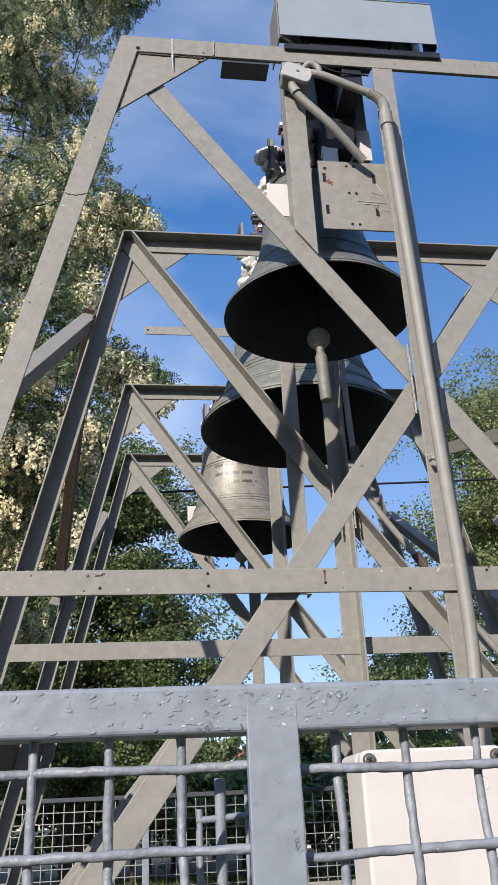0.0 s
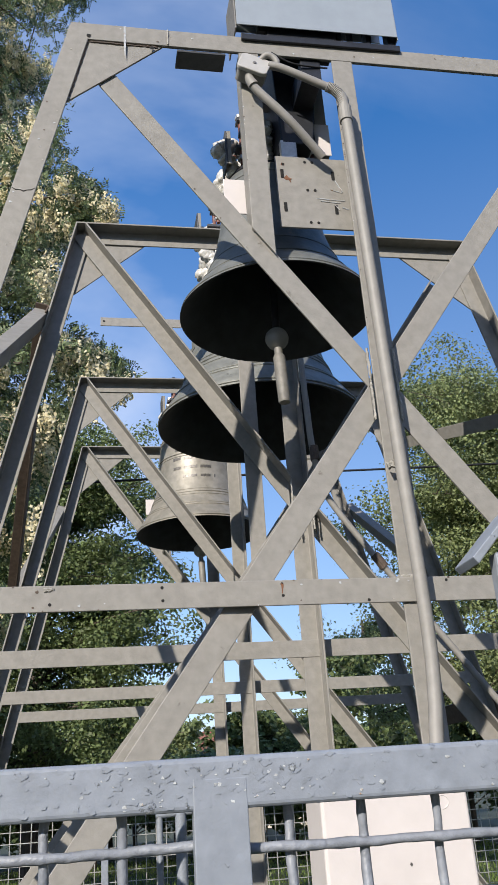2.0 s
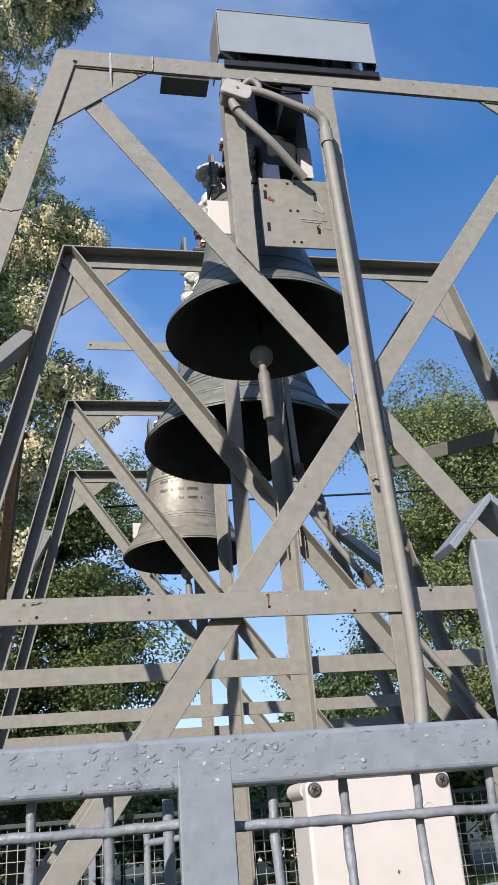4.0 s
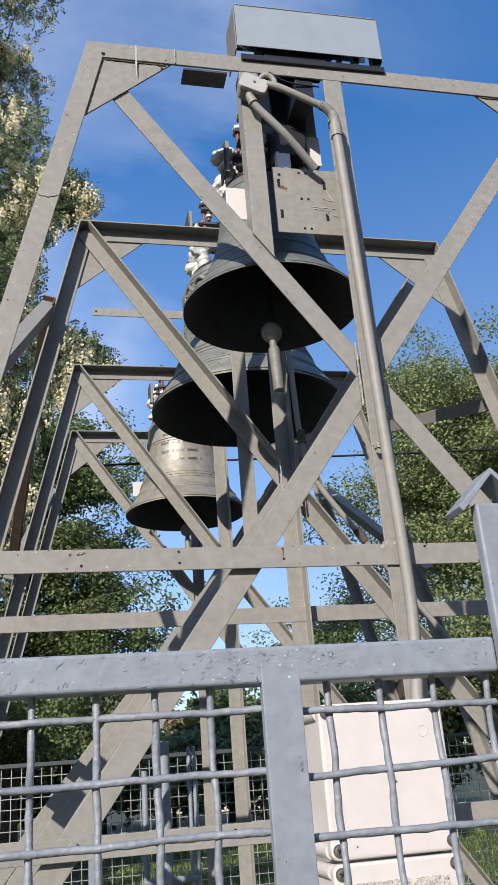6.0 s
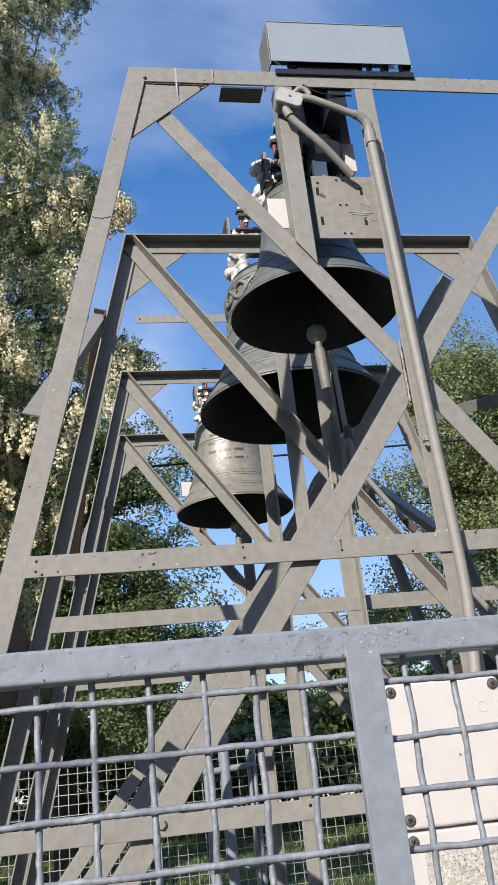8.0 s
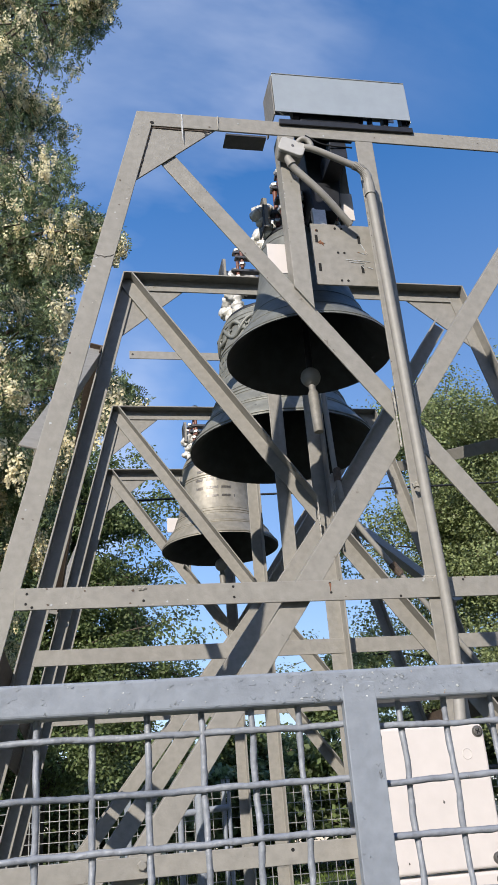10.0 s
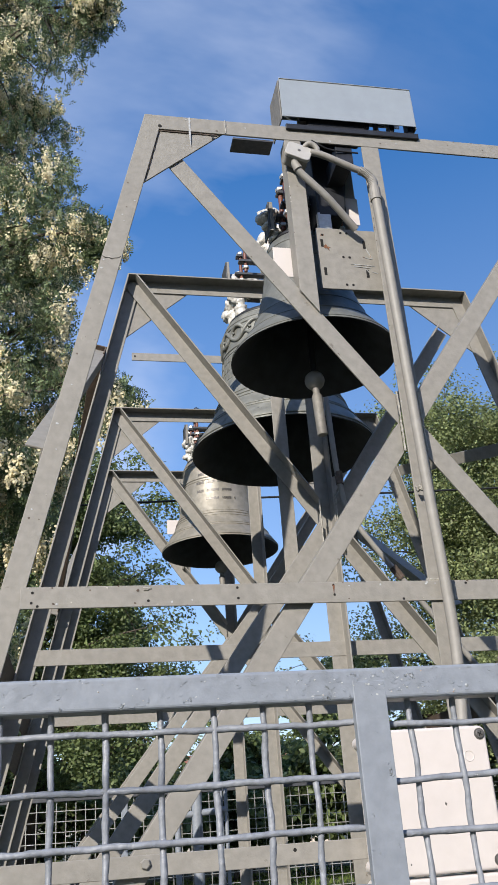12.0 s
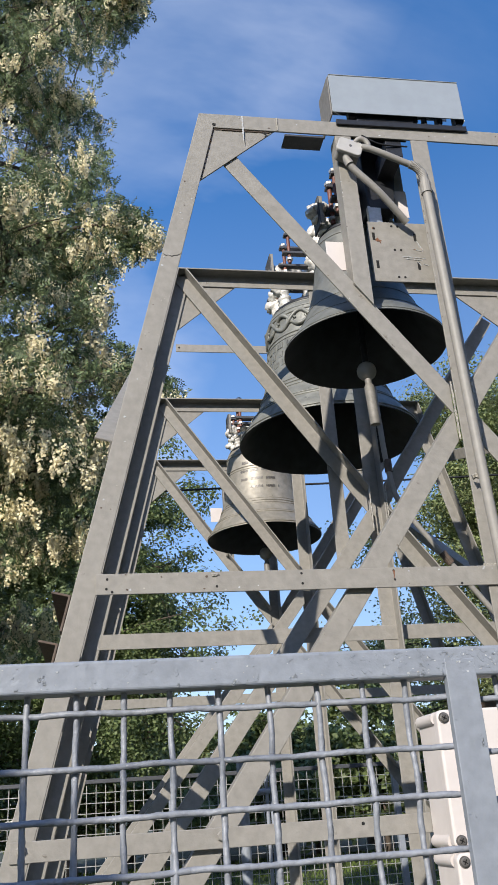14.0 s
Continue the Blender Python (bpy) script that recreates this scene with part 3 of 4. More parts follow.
    for k in range(6):
        a = 2 * math.pi * k / 6 + 0.35
        o = Vector((math.cos(a), math.sin(a), 0))
        base = Vector((c[0], c[1], zt))
        pts = smooth_path([base + o * 0.10 * R + Vector((0, 0, ch * 0.95)), base + o * 0.34 * R + Vector((0, 0, ch * 1.0)), base + o * 0.5 * R + Vector((0, 0, ch * 0.68)),
                           base + o * 0.43 * R + Vector((0, 0, ch * 0.3)), base + o * 0.4 * R + Vector((0, 0, -0.03 * h))], 8)
        rr = [0.072 * R * (1 + 0.22 * math.sin(i * 2.3)) for i in range(len(pts))]
        part("crown_loop", tube(pts, rr, 10), M_SILVER, crown, smooth=True)
        head = bmesh.new()
        for dr, dz, q in ((0.5, 0.8, 0.10), (0.57, 0.62, 0.085), (0.5, 0.42, 0.075), (0.42, 0.97, 0.075)):
            p = base + o * dr * R + Vector((0, 0, ch * dz))
            vs = bmesh.ops.create_icosphere(head, subdivisions=3, radius=q * R, matrix=Matrix.Translation(p))["verts"]
            for v in vs:
                v.co += (v.co - p) * (0.45 * noise.noise(v.co * 16 / R) + 0.25 * noise.noise(v.co * 34 / R))
        part("crown_boss", head, M_SILVER, crown, "lumpy cast head", True)
    # clapper
    if clapper is None:
        return bl
    cl = Vector((c[0] + clapper[0], c[1] + clapper[1], z0 - 0.085))
    topc = Vector((c[0], c[1], z0 + h * 0.85))
    down = (cl - topc).normalized()
    hang = Vector((0.03, -0.02, -1)).normalized()
    ck = part("clapper", tube([topc, cl - down * 0.02], 0.011, 10), M_DARK, bl, "dark iron clapper shaft", True)
    bm = bmesh.new()
    bmesh.ops.create_uvsphere(bm, u_segments=20, v_segments=12, radius=0.034 * (R / 0.3) ** 0.5, matrix=Matrix.Translation(cl))
    part("clapper_ball", bm, M_CONDUIT, ck, "grey steel clapper ball", True)
    part("clapper_neck", tube([cl, cl + hang * 0.06], 0.0115, 16), M_IRON, ck, "worn iron clapper neck", True)
    part("clapper_tail", tube([cl + hang * 0.05, cl + hang * 0.058, cl + hang * 0.19, cl + hang * 0.195], [0.0125, 0.0168, 0.0168, 0.015], 18), M_IRON, ck, "dull iron clapper tail", True)
    return bl


BELLS = (((0.43, 1.342), 0.274, 2.75, 0.45), ((0.594, 2.45), 0.416, 2.90, 0.655), ((0.46, 3.5), 0.322, 2.756, 0.52))
bell(*BELLS[0], M_BRONZE, "dark patinated bronze bell hung behind a drilled steel plate", clapper=(-0.012, -0.02), seed=1, slim=0.2, crown_height=0.1)
bell(*BELLS[1], M_BRONZE_PALE, "large dark bronze bell with an interlaced ornament band", ornament=True, clapper=None, seed=2, crown_height=0.235)
bell(*BELLS[2], M_BRONZE_WARM, "bronze bell with four lines of raised writing", inscription=True, seed=3)


def headstock(c, R, z0, h, y0, y1, crown_height=0.14, dx=0.0):
    """The steel hanger of a bell: two channels between the frames, clamp plates and bolts."""
    zt = z0 + h * 1.03 + crown_height
    c = (c[0] + dx, c[1])
    hs = thing("bell_hanger", (c[0], c[1], zt), "grey steel bell hanger with clamp plates and red rods", "bell hanger", "bell hangers")
    soften(part("channel", box((c[0] + 0.02, y0, zt + 0.03), (c[0] + 0.075, y1, zt + 0.10)), M_DARK, hs))
    for k, dy in enumerate((-0.5, -0.25, 0.25, 0.5)):
        y = c[1] + dy * R
        soften(part("clamp_plate", box((c[0] - 0.46 * R, y - 0.016, zt - 0.002), (c[0] + 0.46 * R, y + 0.016, zt + 0.010)), M_SLATE, hs), 0.001)
        soften(part("clamp_plate", box((c[0] - 0.43 * R, y - 0.016, zt + 0.102), (c[0] + 0.43 * R, y + 0.016, zt + 0.113)), M_SLATE, hs), 0.001)
        for sx in (-1, 1):
            x = c[0] + sx * 0.38 * R
            rod = part("rod", tube([(x, y, zt - 0.05), (x, y, zt + 0.135)], 0.0085, 10), M_REDROD, hs, "red painted threaded rod", True)
            for z in (zt - 0.035, zt + 0.118):
                part("nut", disc_stub((x, y, z), (0, 0, 1), 0.016, 0.014, 6), M_ZINC, rod)
    xs = c[0] - 0.56 * R
    soften(part("side_plate", box((xs - 0.003, c[1] - 0.3 * R, zt - 0.06), (xs + 0.002, c[1] - 0.02 * R, zt + 0.06)), M_SLATE, hs), 0.001)
    soften(part("side_flange", box((xs + 0.0025, c[1] - 0.3 * R, zt - 0.06), (xs + 0.014, c[1] - 0.3 * R + 0.005, zt + 0.06)), M_PAINT, hs), 0.001)
    # uprights that carry the channel on the top beams
    for y in (y0 + 0.03, y1 - 0.03):
        if zt + 0.03 > TOP + 0.01:
            soften(part("riser", box((c[0] + 0.025, y - 0.025, TOP - 0.003), (c[0] + 0.07, y + 0.025, zt + 0.03)), M_PAINT, hs))
    for dy, dz in ((0.0, 0.04), (0.0, 0.01), (0.12, 0.045), (0.12, 0.012)):
        part("plate_bolt", disc_stub((xs + 0.002, c[1] + (dy - 0.18) * R, zt + dz), (1, -0.1, 0), 0.009, 0.012, 8), M_SILVER, hs)


headstock(*BELLS[0], 1.01, 1.905, 0.055, 0.026)
headstock(*BELLS[1], 1.86, 3.11, 0.215)
headstock(*BELLS[2], 3.065, 3.985)

# crossbar above the third frame
bm = box((-0.045, 3.056, 3.705), (1.22, 3.062, 3.752), Matrix.Translation((0, 0, 0)))
cb = tagged(soften(part("crossbar", bm, M_PAINT)), "flat light grey steel bar with a bolt hole above the frame", "steel bar")
part("bolt_hole", disc_stub((-0.028, 3.0555, 3.73), (0, 1, 0), 0.006, 0.001, 10), M_HOLE, cb)

# ---- striker and lamp at the front ----
st = thing("bell_striker", (0.5, 1.25, 3.3), "black electric bell striker under the front beam", "bell striker")
bm = bmesh.new()
add_extrude(bm, [(0.42, 1.12, 3.49), (0.56, 1.12, 3.49), (0.56, 1.3, 3.49), (0.42, 1.3, 3.49)], [(0.435, 1.13, 3.18), (0.525, 1.13, 3.18), (0.525, 1.25, 3.18), (0.435, 1.25, 3.18)])
soften(part("striker_body", bm, M_DARK, st), 0.004)
part("plunger", tube([(0.485, 1.2, 3.21), (0.485, 1.2, 3.03)], [0.03, 0.024], 14), M_DARK, st, smooth=True)
soften(part("bracket", box((0.545, 1.16, 3.17), (0.58, 1.2, 3.5)), M_PAINT, st))
soften(part("bracket_plate", box((0.541, 1.157, 3.17), (0.584, 1.159, 3.28)), M_WHITE, st, "white painted patch"), 0.0005)
soften(part("guide_bar", box((0.43, 1.13, 3.03), (0.475, 1.15, 3.19)), M_ZINC, st))

lamp = thing("floodlight_housing", (0.53, 1.03, 3.43), "long pale grey sheet metal housing on the front beam", "lamp housing")


def lamp_part(name, lo, hi, mat, r=0.001, label=""):
    """A piece of the housing, which stands a little higher at one end."""
    bm = box(lo, hi)
    for v in bm.verts:
        v.co.z += (v.co.x - 0.3) * 0.012
    return soften(part(name, bm, mat, lamp, label), r)


lamp_part("front_sheet", (0.3, 0.982, 3.446), (0.758, 0.985, 3.606), M_LAMP, 0.0008)
lamp_part("top_sheet", (0.3, 0.9852, 3.603), (0.758, 1.1, 3.606), M_LAMP, 0.0008)
lamp_part("back_sheet", (0.3, 1.1002, 3.55), (0.758, 1.1032, 3.606), M_LAMP, 0.0008)
lamp_part("edge_fold", (0.3, 0.9795, 3.6065), (0.758, 0.99, 3.609), M_ZINC)
lamp_part("end_cap", (0.2955, 0.985, 3.435), (0.2995, 1.1, 3.602), M_IRON, 0.001, "mottled dull end cap")
lamp_part("end_plate", (0.7585, 0.985, 3.44), (0.7605, 1.06, 3.604), M_ZINC, 0.0008)
lamp_part("reflector_tray", (0.385, 0.9995, 3.43), (0.585, 1.09, 3.53), M_DARK, 0.004, "black reflector tray")
for x0, x1, zb in ((0.362, 0.3845, 3.447), (0.5855, 0.6, 3.44), (0.625, 0.632, 3.426), (0.672, 0.682, 3.426), (0.684, 0.688, 3.44), (0.735, 0.757, 3.43)):
    lamp_part("bracket", (x0, 1.0, zb), (x1, 1.03, 3.602), M_DARK)
lamp_part("mounting_rail", (0.312, 0.991, 3.404), (0.765, 0.9998, 3.424), M_DARK)
# shaded underside of this plate is put in as a dark colour
tagged(soften(part("steel_plate", box((0.137, 1.008, 3.355), (0.268, 1.068, 3.362)), M_SLATE), 0.001), "small flat steel plate under the front beam, its shade put into the dark colour", "steel plate")

# junction box with its pipes
jb = thing("junction_box", (0.343, 0.985, 3.31), "square grey junction box with rounded corners on the post", "junction box")
turn = Matrix.Translation((0.331, 0.963, 3.274)) @ Matrix.Rotation(radians(20), 4, 'Y') @ Matrix.Rotation(radians(-14), 4, 'X')
bm = rounded_panel(-0.041, 0.041, -0.036, 0.036, -0.012, 0.0, 0.014)
bmesh.ops.transform(bm, matrix=turn, verts=bm.verts[:])
soften(part("lid", bm, M_BOX, jb), 0.003, 3)
bm = rounded_panel(-0.038, 0.038, -0.033, 0.033, 0.0005, 0.034, 0.013)
bmesh.ops.transform(bm, matrix=turn, verts=bm.verts[:])
soften(part("body", bm, M_CONDUIT, jb), 0.002)
part("screw", disc_stub(turn @ Vector((0, -0.012, 0)), (0, -1, 0), 0.005, 0.002, 10), M_SCREW, jb)

pp = thing("conduit_pipe", (0.58, 0.955, 1.55), "grey conduit pipe running down the post into the box", "conduit pipe")
run = smooth_path([(0.372, 0.96, 3.282), (0.41, 0.955, 3.268), (0.5, 0.955, 3.228), (0.54, 0.955, 3.21), (0.56, 0.955, 3.183), (0.563, 0.955, 3.14), (0.568, 0.955, 2.9), (0.58, 0.956, 2.2), (0.588, 0.957, 1.87), (0.585, 0.955, 1.7), (0.56, 0.935, 1.535)], 8)
part("pipe", tube(run, [0.0108 if i < 30 else 0.0142 for i in range(len(run))], 16), M_CONDUIT, pp, smooth=True)
rings = smooth_path([(0.522, 0.955, 3.219), (0.54, 0.955, 3.21), (0.556, 0.955, 3.19), (0.562, 0.955, 3.16)], 10)
part("flexible_sleeve", tube(rings, [0.0142 if i % 2 else 0.0128 for i in range(len(rings))], 16), M_CONDUIT, pp, "ribbed flexible sleeve")
part("collar", tube([(0.563, 0.955, 3.15), (0.563, 0.955, 3.105)], 0.0172, 16), M_CONDUIT, pp, "slightly wider collar")
part("clip", weld_bead((0.556, 0.975, 2.155), (0.575, 0.965, 2.16), 0.01, 5), M_WELD, pp)
part("lead_in", tube(smooth_path([(0.35, 0.968, 3.3), (0.366, 0.957, 3.312), (0.384, 0.955, 3.306), (0.394, 0.955, 3.288), (0.388, 0.955, 3.272)], 5), 0.0085, 10), M_CONDUIT, pp, smooth=True)
p2 = thing("branch_pipe", (0.4, 0.98, 3.1), "short grey pipe slanting from the junction box behind the plate", "conduit pipe")
part("pipe", tube(smooth_path([(0.318, 0.965, 3.262), (0.32, 0.966, 3.232), (0.338, 0.97, 3.202), (0.415, 0.98, 3.124), (0.51, 1.02, 3.04)], 6), 0.0115, 14), M_CONDUIT, p2, smooth=True)
part("flexible_sleeve", tube([(0.316, 0.965, 3.262), (0.318, 0.966, 3.236), (0.328, 0.967, 3.214)], [0.009, 0.012, 0.0145], 14), M_CONDUIT, p2, smooth=True)
part("wire", tube(smooth_path([(0.39, 0.99, 3.36), (0.45, 1.0, 3.338), (0.55, 1.01, 3.342)], 6), 0.003, 6), M_CABLE, p2, "thin black wire", True)

# drilled plate
dp = thing("drilled_plate", (0.488, 1.055, 2.835), "grey painted steel plate with slots and paired holes, rust spotted", "steel plate")
soften(part("plate", box((0.388, 1.05, 2.836), (0.606, 1.056, 3.062)), M_PAINT, dp), 0.002)
for x, z in ((0.404, 3.004), (0.541, 3.006), (0.405, 2.898), (0.54, 2.897)):
    part("slot", box((x - 0.0042, 1.0485, z - 0.014), (x + 0.0042, 1.0495, z + 0.014)), M_HOLE, dp)
for x, z in ((0.468, 3.046), (0.488, 3.046), (0.468, 2.955), (0.488, 2.955), (0.468, 2.853), (0.488, 2.853), (0.408, 3.035)):
    part("hole", disc_stub((x, 1.0495, z), (0, -1, 0), 0.004, 0.001, 10), M_HOLE, dp)
for i, (xa, za, xb, zb) in enumerate(((0.49, 2.93, 0.565, 2.926), (0.5, 2.922, 0.552, 2.918), (0.53, 2.96, 0.56, 2.952), (0.545, 2.99, 0.562, 2.955), (0.536, 2.912, 0.55, 2.895), (0.556, 2.905, 0.572, 2.9))):
    part("scratch", weld_bead((xa, 1.0492, za), (xb, 1.0492, zb), 0.0016, 60 + i), M_FLAKE, dp)
part("rust_spot", plate([(0.407, 2.99), (0.413, 2.984), (0.419, 2.985), (0.426, 2.976), (0.424, 2.986), (0.43, 2.988), (0.42, 2.992), (0.416, 3.0), (0.411, 2.995)], 1.0488, 0.001), M_RUST, dp)
part("rust_spot", plate([(0.402, 3.032), (0.412, 3.031), (0.413, 3.038), (0.404, 3.04)], 1.0492, 0.0008), M_RUST, dp)
tagged(soften(part("white_label_plate", box((0.25, 1.07, 2.885), (0.324, 1.074, 2.992)), M_WHITE), 0.001), "blank white plate beside the front hanger post", "plate")
tagged(soften(part("white_sign", box((0.215, 3.92, 3.0), (0.288, 3.925, 3.09)), M_WHITE), 0.001), "small blank white plate on the last frame", "plate")

# pipe along the second frame
p3 = thing("conduit_pipe", (0.62, 1.88, 2.4), "grey conduit pipe clipped to the second frame", "conduit pipe")
part("pipe", tube(smooth_path([(0.615, 1.84, 3.3), (0.625, 1.84, 2.75), (0.638, 1.84, 2.5), (0.68, 1.84, 2.36), (0.9, 1.84, 2.05), (1.2, 1.84, 1.64)], 6), 0.0105, 12), M_CONDUIT, p3, smooth=True)
part("collar", tube([(0.637, 1.84, 2.56), (0.638, 1.84, 2.51)], 0.015, 12), M_BROWN, p3)
part("collar", tube([(0.80, 1.84, 2.19), (0.83, 1.84, 2.147)], 0.015, 12), M_BROWN, p3)


# ---- meter boxes ----
def meter_box(z0, z1, panel):
    label = "white plastic cabinet with a speckled panel below another cabinet" if panel else "white plastic cabinet with four corner screws on the front post"
    mb = thing("electrical_cabinet", (0.436, 0.92, z0), label, "electrical box", "cabinets on the post")
    x0, x1, front = 0.306, 0.573, 0.845
    body = soften(part("body", rounded_panel(x0 + 0.008, x1 - 0.008, z0 + 0.006, z1 - 0.006, front + 0.0355, 0.992, 0.01), M_WHITE, mb), 0.002)
    soften(part("seal", rounded_panel(x0 + 0.004, x1 - 0.004, z0 + 0.003, z1 - 0.003, front + 0.03, front + 0.035, 0.014), M_SCREW, mb, "thin dark seal"), 0.0005)
    soften(part("lid", rounded_panel(x0, x1, z0, z1, front, front + 0.0295, 0.016), M_WHITE, mb), 0.006, 3)
    for x, ox in ((x0 + 0.016, -0.004), (x1 - 0.016, 0.004)):
        for z, oz in ((z0 + 0.018, -0.002), (z1 - 0.018, 0.002)):
            part("corner_boss", tube([(x + ox, front + 0.036, z + oz), (x + ox, 0.985, z + oz)], 0.0145, 14), M_WHITE, body, smooth=True)
            part("screw_well", tube([(x, front - 0.0012, z), (x, front + 0.004, z)], 0.0125, 18), M_SCREW, mb)
            sc = part("corner_screw", disc_stub((x, front - 0.0015, z), (0, -1, 0), 0.0095, 0.003, 16), M_SCREW, mb, "dark cross-head screw")
            for m in (0.5, 2.07):
                part("screw_slot", box((-0.006, -0.0007, -0.001), (0.006, 0, 0.001), Matrix.Translation((x, front - 0.0046, z)) @ Matrix.Rotation(m, 4, 'Y')), M_HOLE, sc)
    if panel:
        soften(part("panel", box((x0 + 0.035, front - 0.0025, z0 + 0.03), (x1 - 0.035, front - 0.0005, z1 - 0.035)), M_PEBBLE, mb, "black and white speckled panel"), 0.0008)
    else:
        cx, cz, rr = x1 - 0.048, z1 - 0.063, 0.011
        part("moulded_ring", tube([(cx + rr * math.cos(2 * math.pi * k / 20), front - 0.0004, cz + rr * math.sin(2 * math.pi * k / 20)) for k in range(21)], 0.0009, 5, False), M_WHITE, mb)
        part("stain", plate([(0.452, z1 - 0.157), (0.455, z1 - 0.16), (0.4575, z1 - 0.156), (0.454, z1 - 0.1525)], front - 0.0006, 0.0004), M_SCREW, mb)
        part("stain", plate([(0.357, z1 - 0.267), (0.3585, z1 - 0.27), (0.361, z1 - 0.268), (0.359, z1 - 0.265)], front - 0.0006, 0.0004), M_SCREW, mb)
    return mb


meter_box(1.25, 1.54, False)
meter_box(0.955, 1.245, True)

# ---- fences ----
WIRE_DX = 0.0597


def crimped_wire(a, b, r, pitch, seed, seg=8, wave=0.0022):
    rng = random.Random(seed)
    A, B = Vector(a), Vector(b)
    n = max(2, int((B - A).length / (pitch / 6)))
    pts = []
    j = Vector((0, 0, 0))
    for k in range(n + 1):
        j = j * 0.75 + Vector((rng.uniform(-1, 1), 0, rng.uniform(-1, 1))) * 0.00065
        pts.append(A.lerp(B, k / n) + Vector((0, wave * math.sin(2 * math.pi * k / 12 + seed), 0)) + j)
    return tube(pts, [r * rng.uniform(0.9, 1.12) for _ in pts], seg)


def mesh_fence():
    fc = thing("mesh_fence", (0.02, 0, 0), "blue-grey painted fence of square tube and crimped wire mesh, paint flaking", "fence")
    rail = soften(part("top_rail", box((-1.9, -0.02, 1.5), (0.262, 0.02, 1.5375)), M_FENCE, fc, "flaking blue-grey top rail"), 0.004, 3)
    post = soften(part("upright", box((-0.005, -0.0203, 0.05), (0.036, -0.008, 1.522)), M_FENCE, fc), 0.0009, 2)
    soften(part("end_upright", box((-1.94, -0.0195, 0.0), (-1.9, 0.0195, 1.5375)), M_FENCE, fc), 0.003)
    soften(part("bottom_rail", box((-1.9, -0.0195, 0.06), (0.262, 0.0195, 0.1)), M_FENCE, fc), 0.003)
    k = 0
    for x0, x1, xa, z_top in ((-1.89, 0.015, -0.056, 1.478), (0.016, 0.262, 0.073, 1.47)):
        x = xa
        step = -WIRE_DX if xa < 0 else WIRE_DX
        while x0 < x < x1 - 0.005:
            part("mesh_wire", crimped_wire((x, 0.002, 0.09), (x + 0.004 * math.sin(k), 0.002, 1.502), 0.0038, 0.06, k, wave=0.003), M_WIRE, fc, smooth=True)
            x += step
            k += 1
        z = z_top
        while z > 0.12:
            part("mesh_wire", crimped_wire((x0, -0.003, z + 0.003 * math.sin(k * 2.1)), (x1, -0.003, z + 0.003 * math.cos(k * 1.7)), 0.0038, 0.06, k, wave=0.003), M_WIRE, fc, smooth=True)
            z -= 0.0602
            k += 1
    # flakes of old paint on the rail and the upright
    rng = random.Random(5)
    for i in range(280):
        x = rng.uniform(-0.75, 0.25)
        if rng.random() < 0.4:
            x = rng.gauss(0.02, 0.06)
        z = rng.uniform(1.503, 1.535)
        s = rng.uniform(0.0007, 0.0026)
        bare = rng.random() < 0.3
        s *= 0.5 if bare else 1.0
        pts = []
        for k in range(7):
            a = 2 * math.pi * k / 7
            q = s * rng.uniform(0.5, 1.5)
            pts.append((x + 1.4 * q * math.cos(a), min(1.536, max(1.5015, z + q * math.sin(a)))))
        part("paint_flake", plate(pts, -0.02025 - i * 0.000002, 0.0004), M_FLAKE if bare else M_FENCE, rail)
    return fc


mesh_fence()

gp = thing("gate_post", (0.29, 0, 0), "pale blue-grey steel post under a small gabled sheet cap", "gate post")
soften(part("post", box((0.264, -0.028, 0), (0.318, -0.012, 1.69)), M_FENCE, gp), 0.003)
for sx in (-1, 1):
    bm = bmesh.new()
    ax, ex = 0.288, 0.288 + sx * 0.043
    add_extrude(bm, [(ax, -0.034, 1.724), (ex, -0.034, 1.678), (ex + sx * 0.005, -0.034, 1.684), (ax, -0.034, 1.732)], [(ax, 0.008, 1.724), (ex, 0.008, 1.678), (ex + sx * 0.005, 0.008, 1.684), (ax, 0.008, 1.732)])
    soften(part("cap_sheet", bm, M_FENCE, gp, "bent sheet of the gabled cap"), 0.001)
for z in (1.645, 1.575):
    part("bolt_hole", disc_stub((0.303, -0.0282, z), (0, -1, 0), 0.004, 0.0006, 10), M_HOLE, gp)


def back_fence(y, x0, x1, top):
    bf = thing("mesh_fence", ((x0 + x1) / 2, y, 0), "grey wire mesh fence with a dark top rail behind the tower", "fence")
    soften(part("top_rail", box((x0, y - 0.02, top - 0.025), (x1, y + 0.02, top)), M_SLATE, bf), 0.003)
    soften(part("bottom_rail", box((x0, y - 0.02, 0.08), (x1, y + 0.02, 0.12)), M_FENCE, bf), 0.003)
    x = x0
    while x <= x1 + 0.01:
        soften(part("upright", box((x - 0.02, y - 0.021, 0), (x + 0.02, y + 0.021, top - 0.026)), M_FENCE, bf), 0.003)
        x += (x1 - x0) / 6
    bm = bmesh.new()
    x = x0 + 0.06
    while x < x1:
        add_box(bm, (x - 0.0022, y - 0.0022, 0.1), (x + 0.0022, y + 0.0022, top - 0.02))
        x += 0.06
    z = 0.14
    while z < top - 0.05:
        add_box(bm, (x0, y - 0.007, z - 0.0022), (x1, y - 0.0025, z + 0.0022))
        z += 0.06
    tagged(part("wire_mesh", bm, M_ZINC, bf, "pale wire mesh"), kind="stuff")


back_fence(4.9, -4.5, 4.5, 1.6)

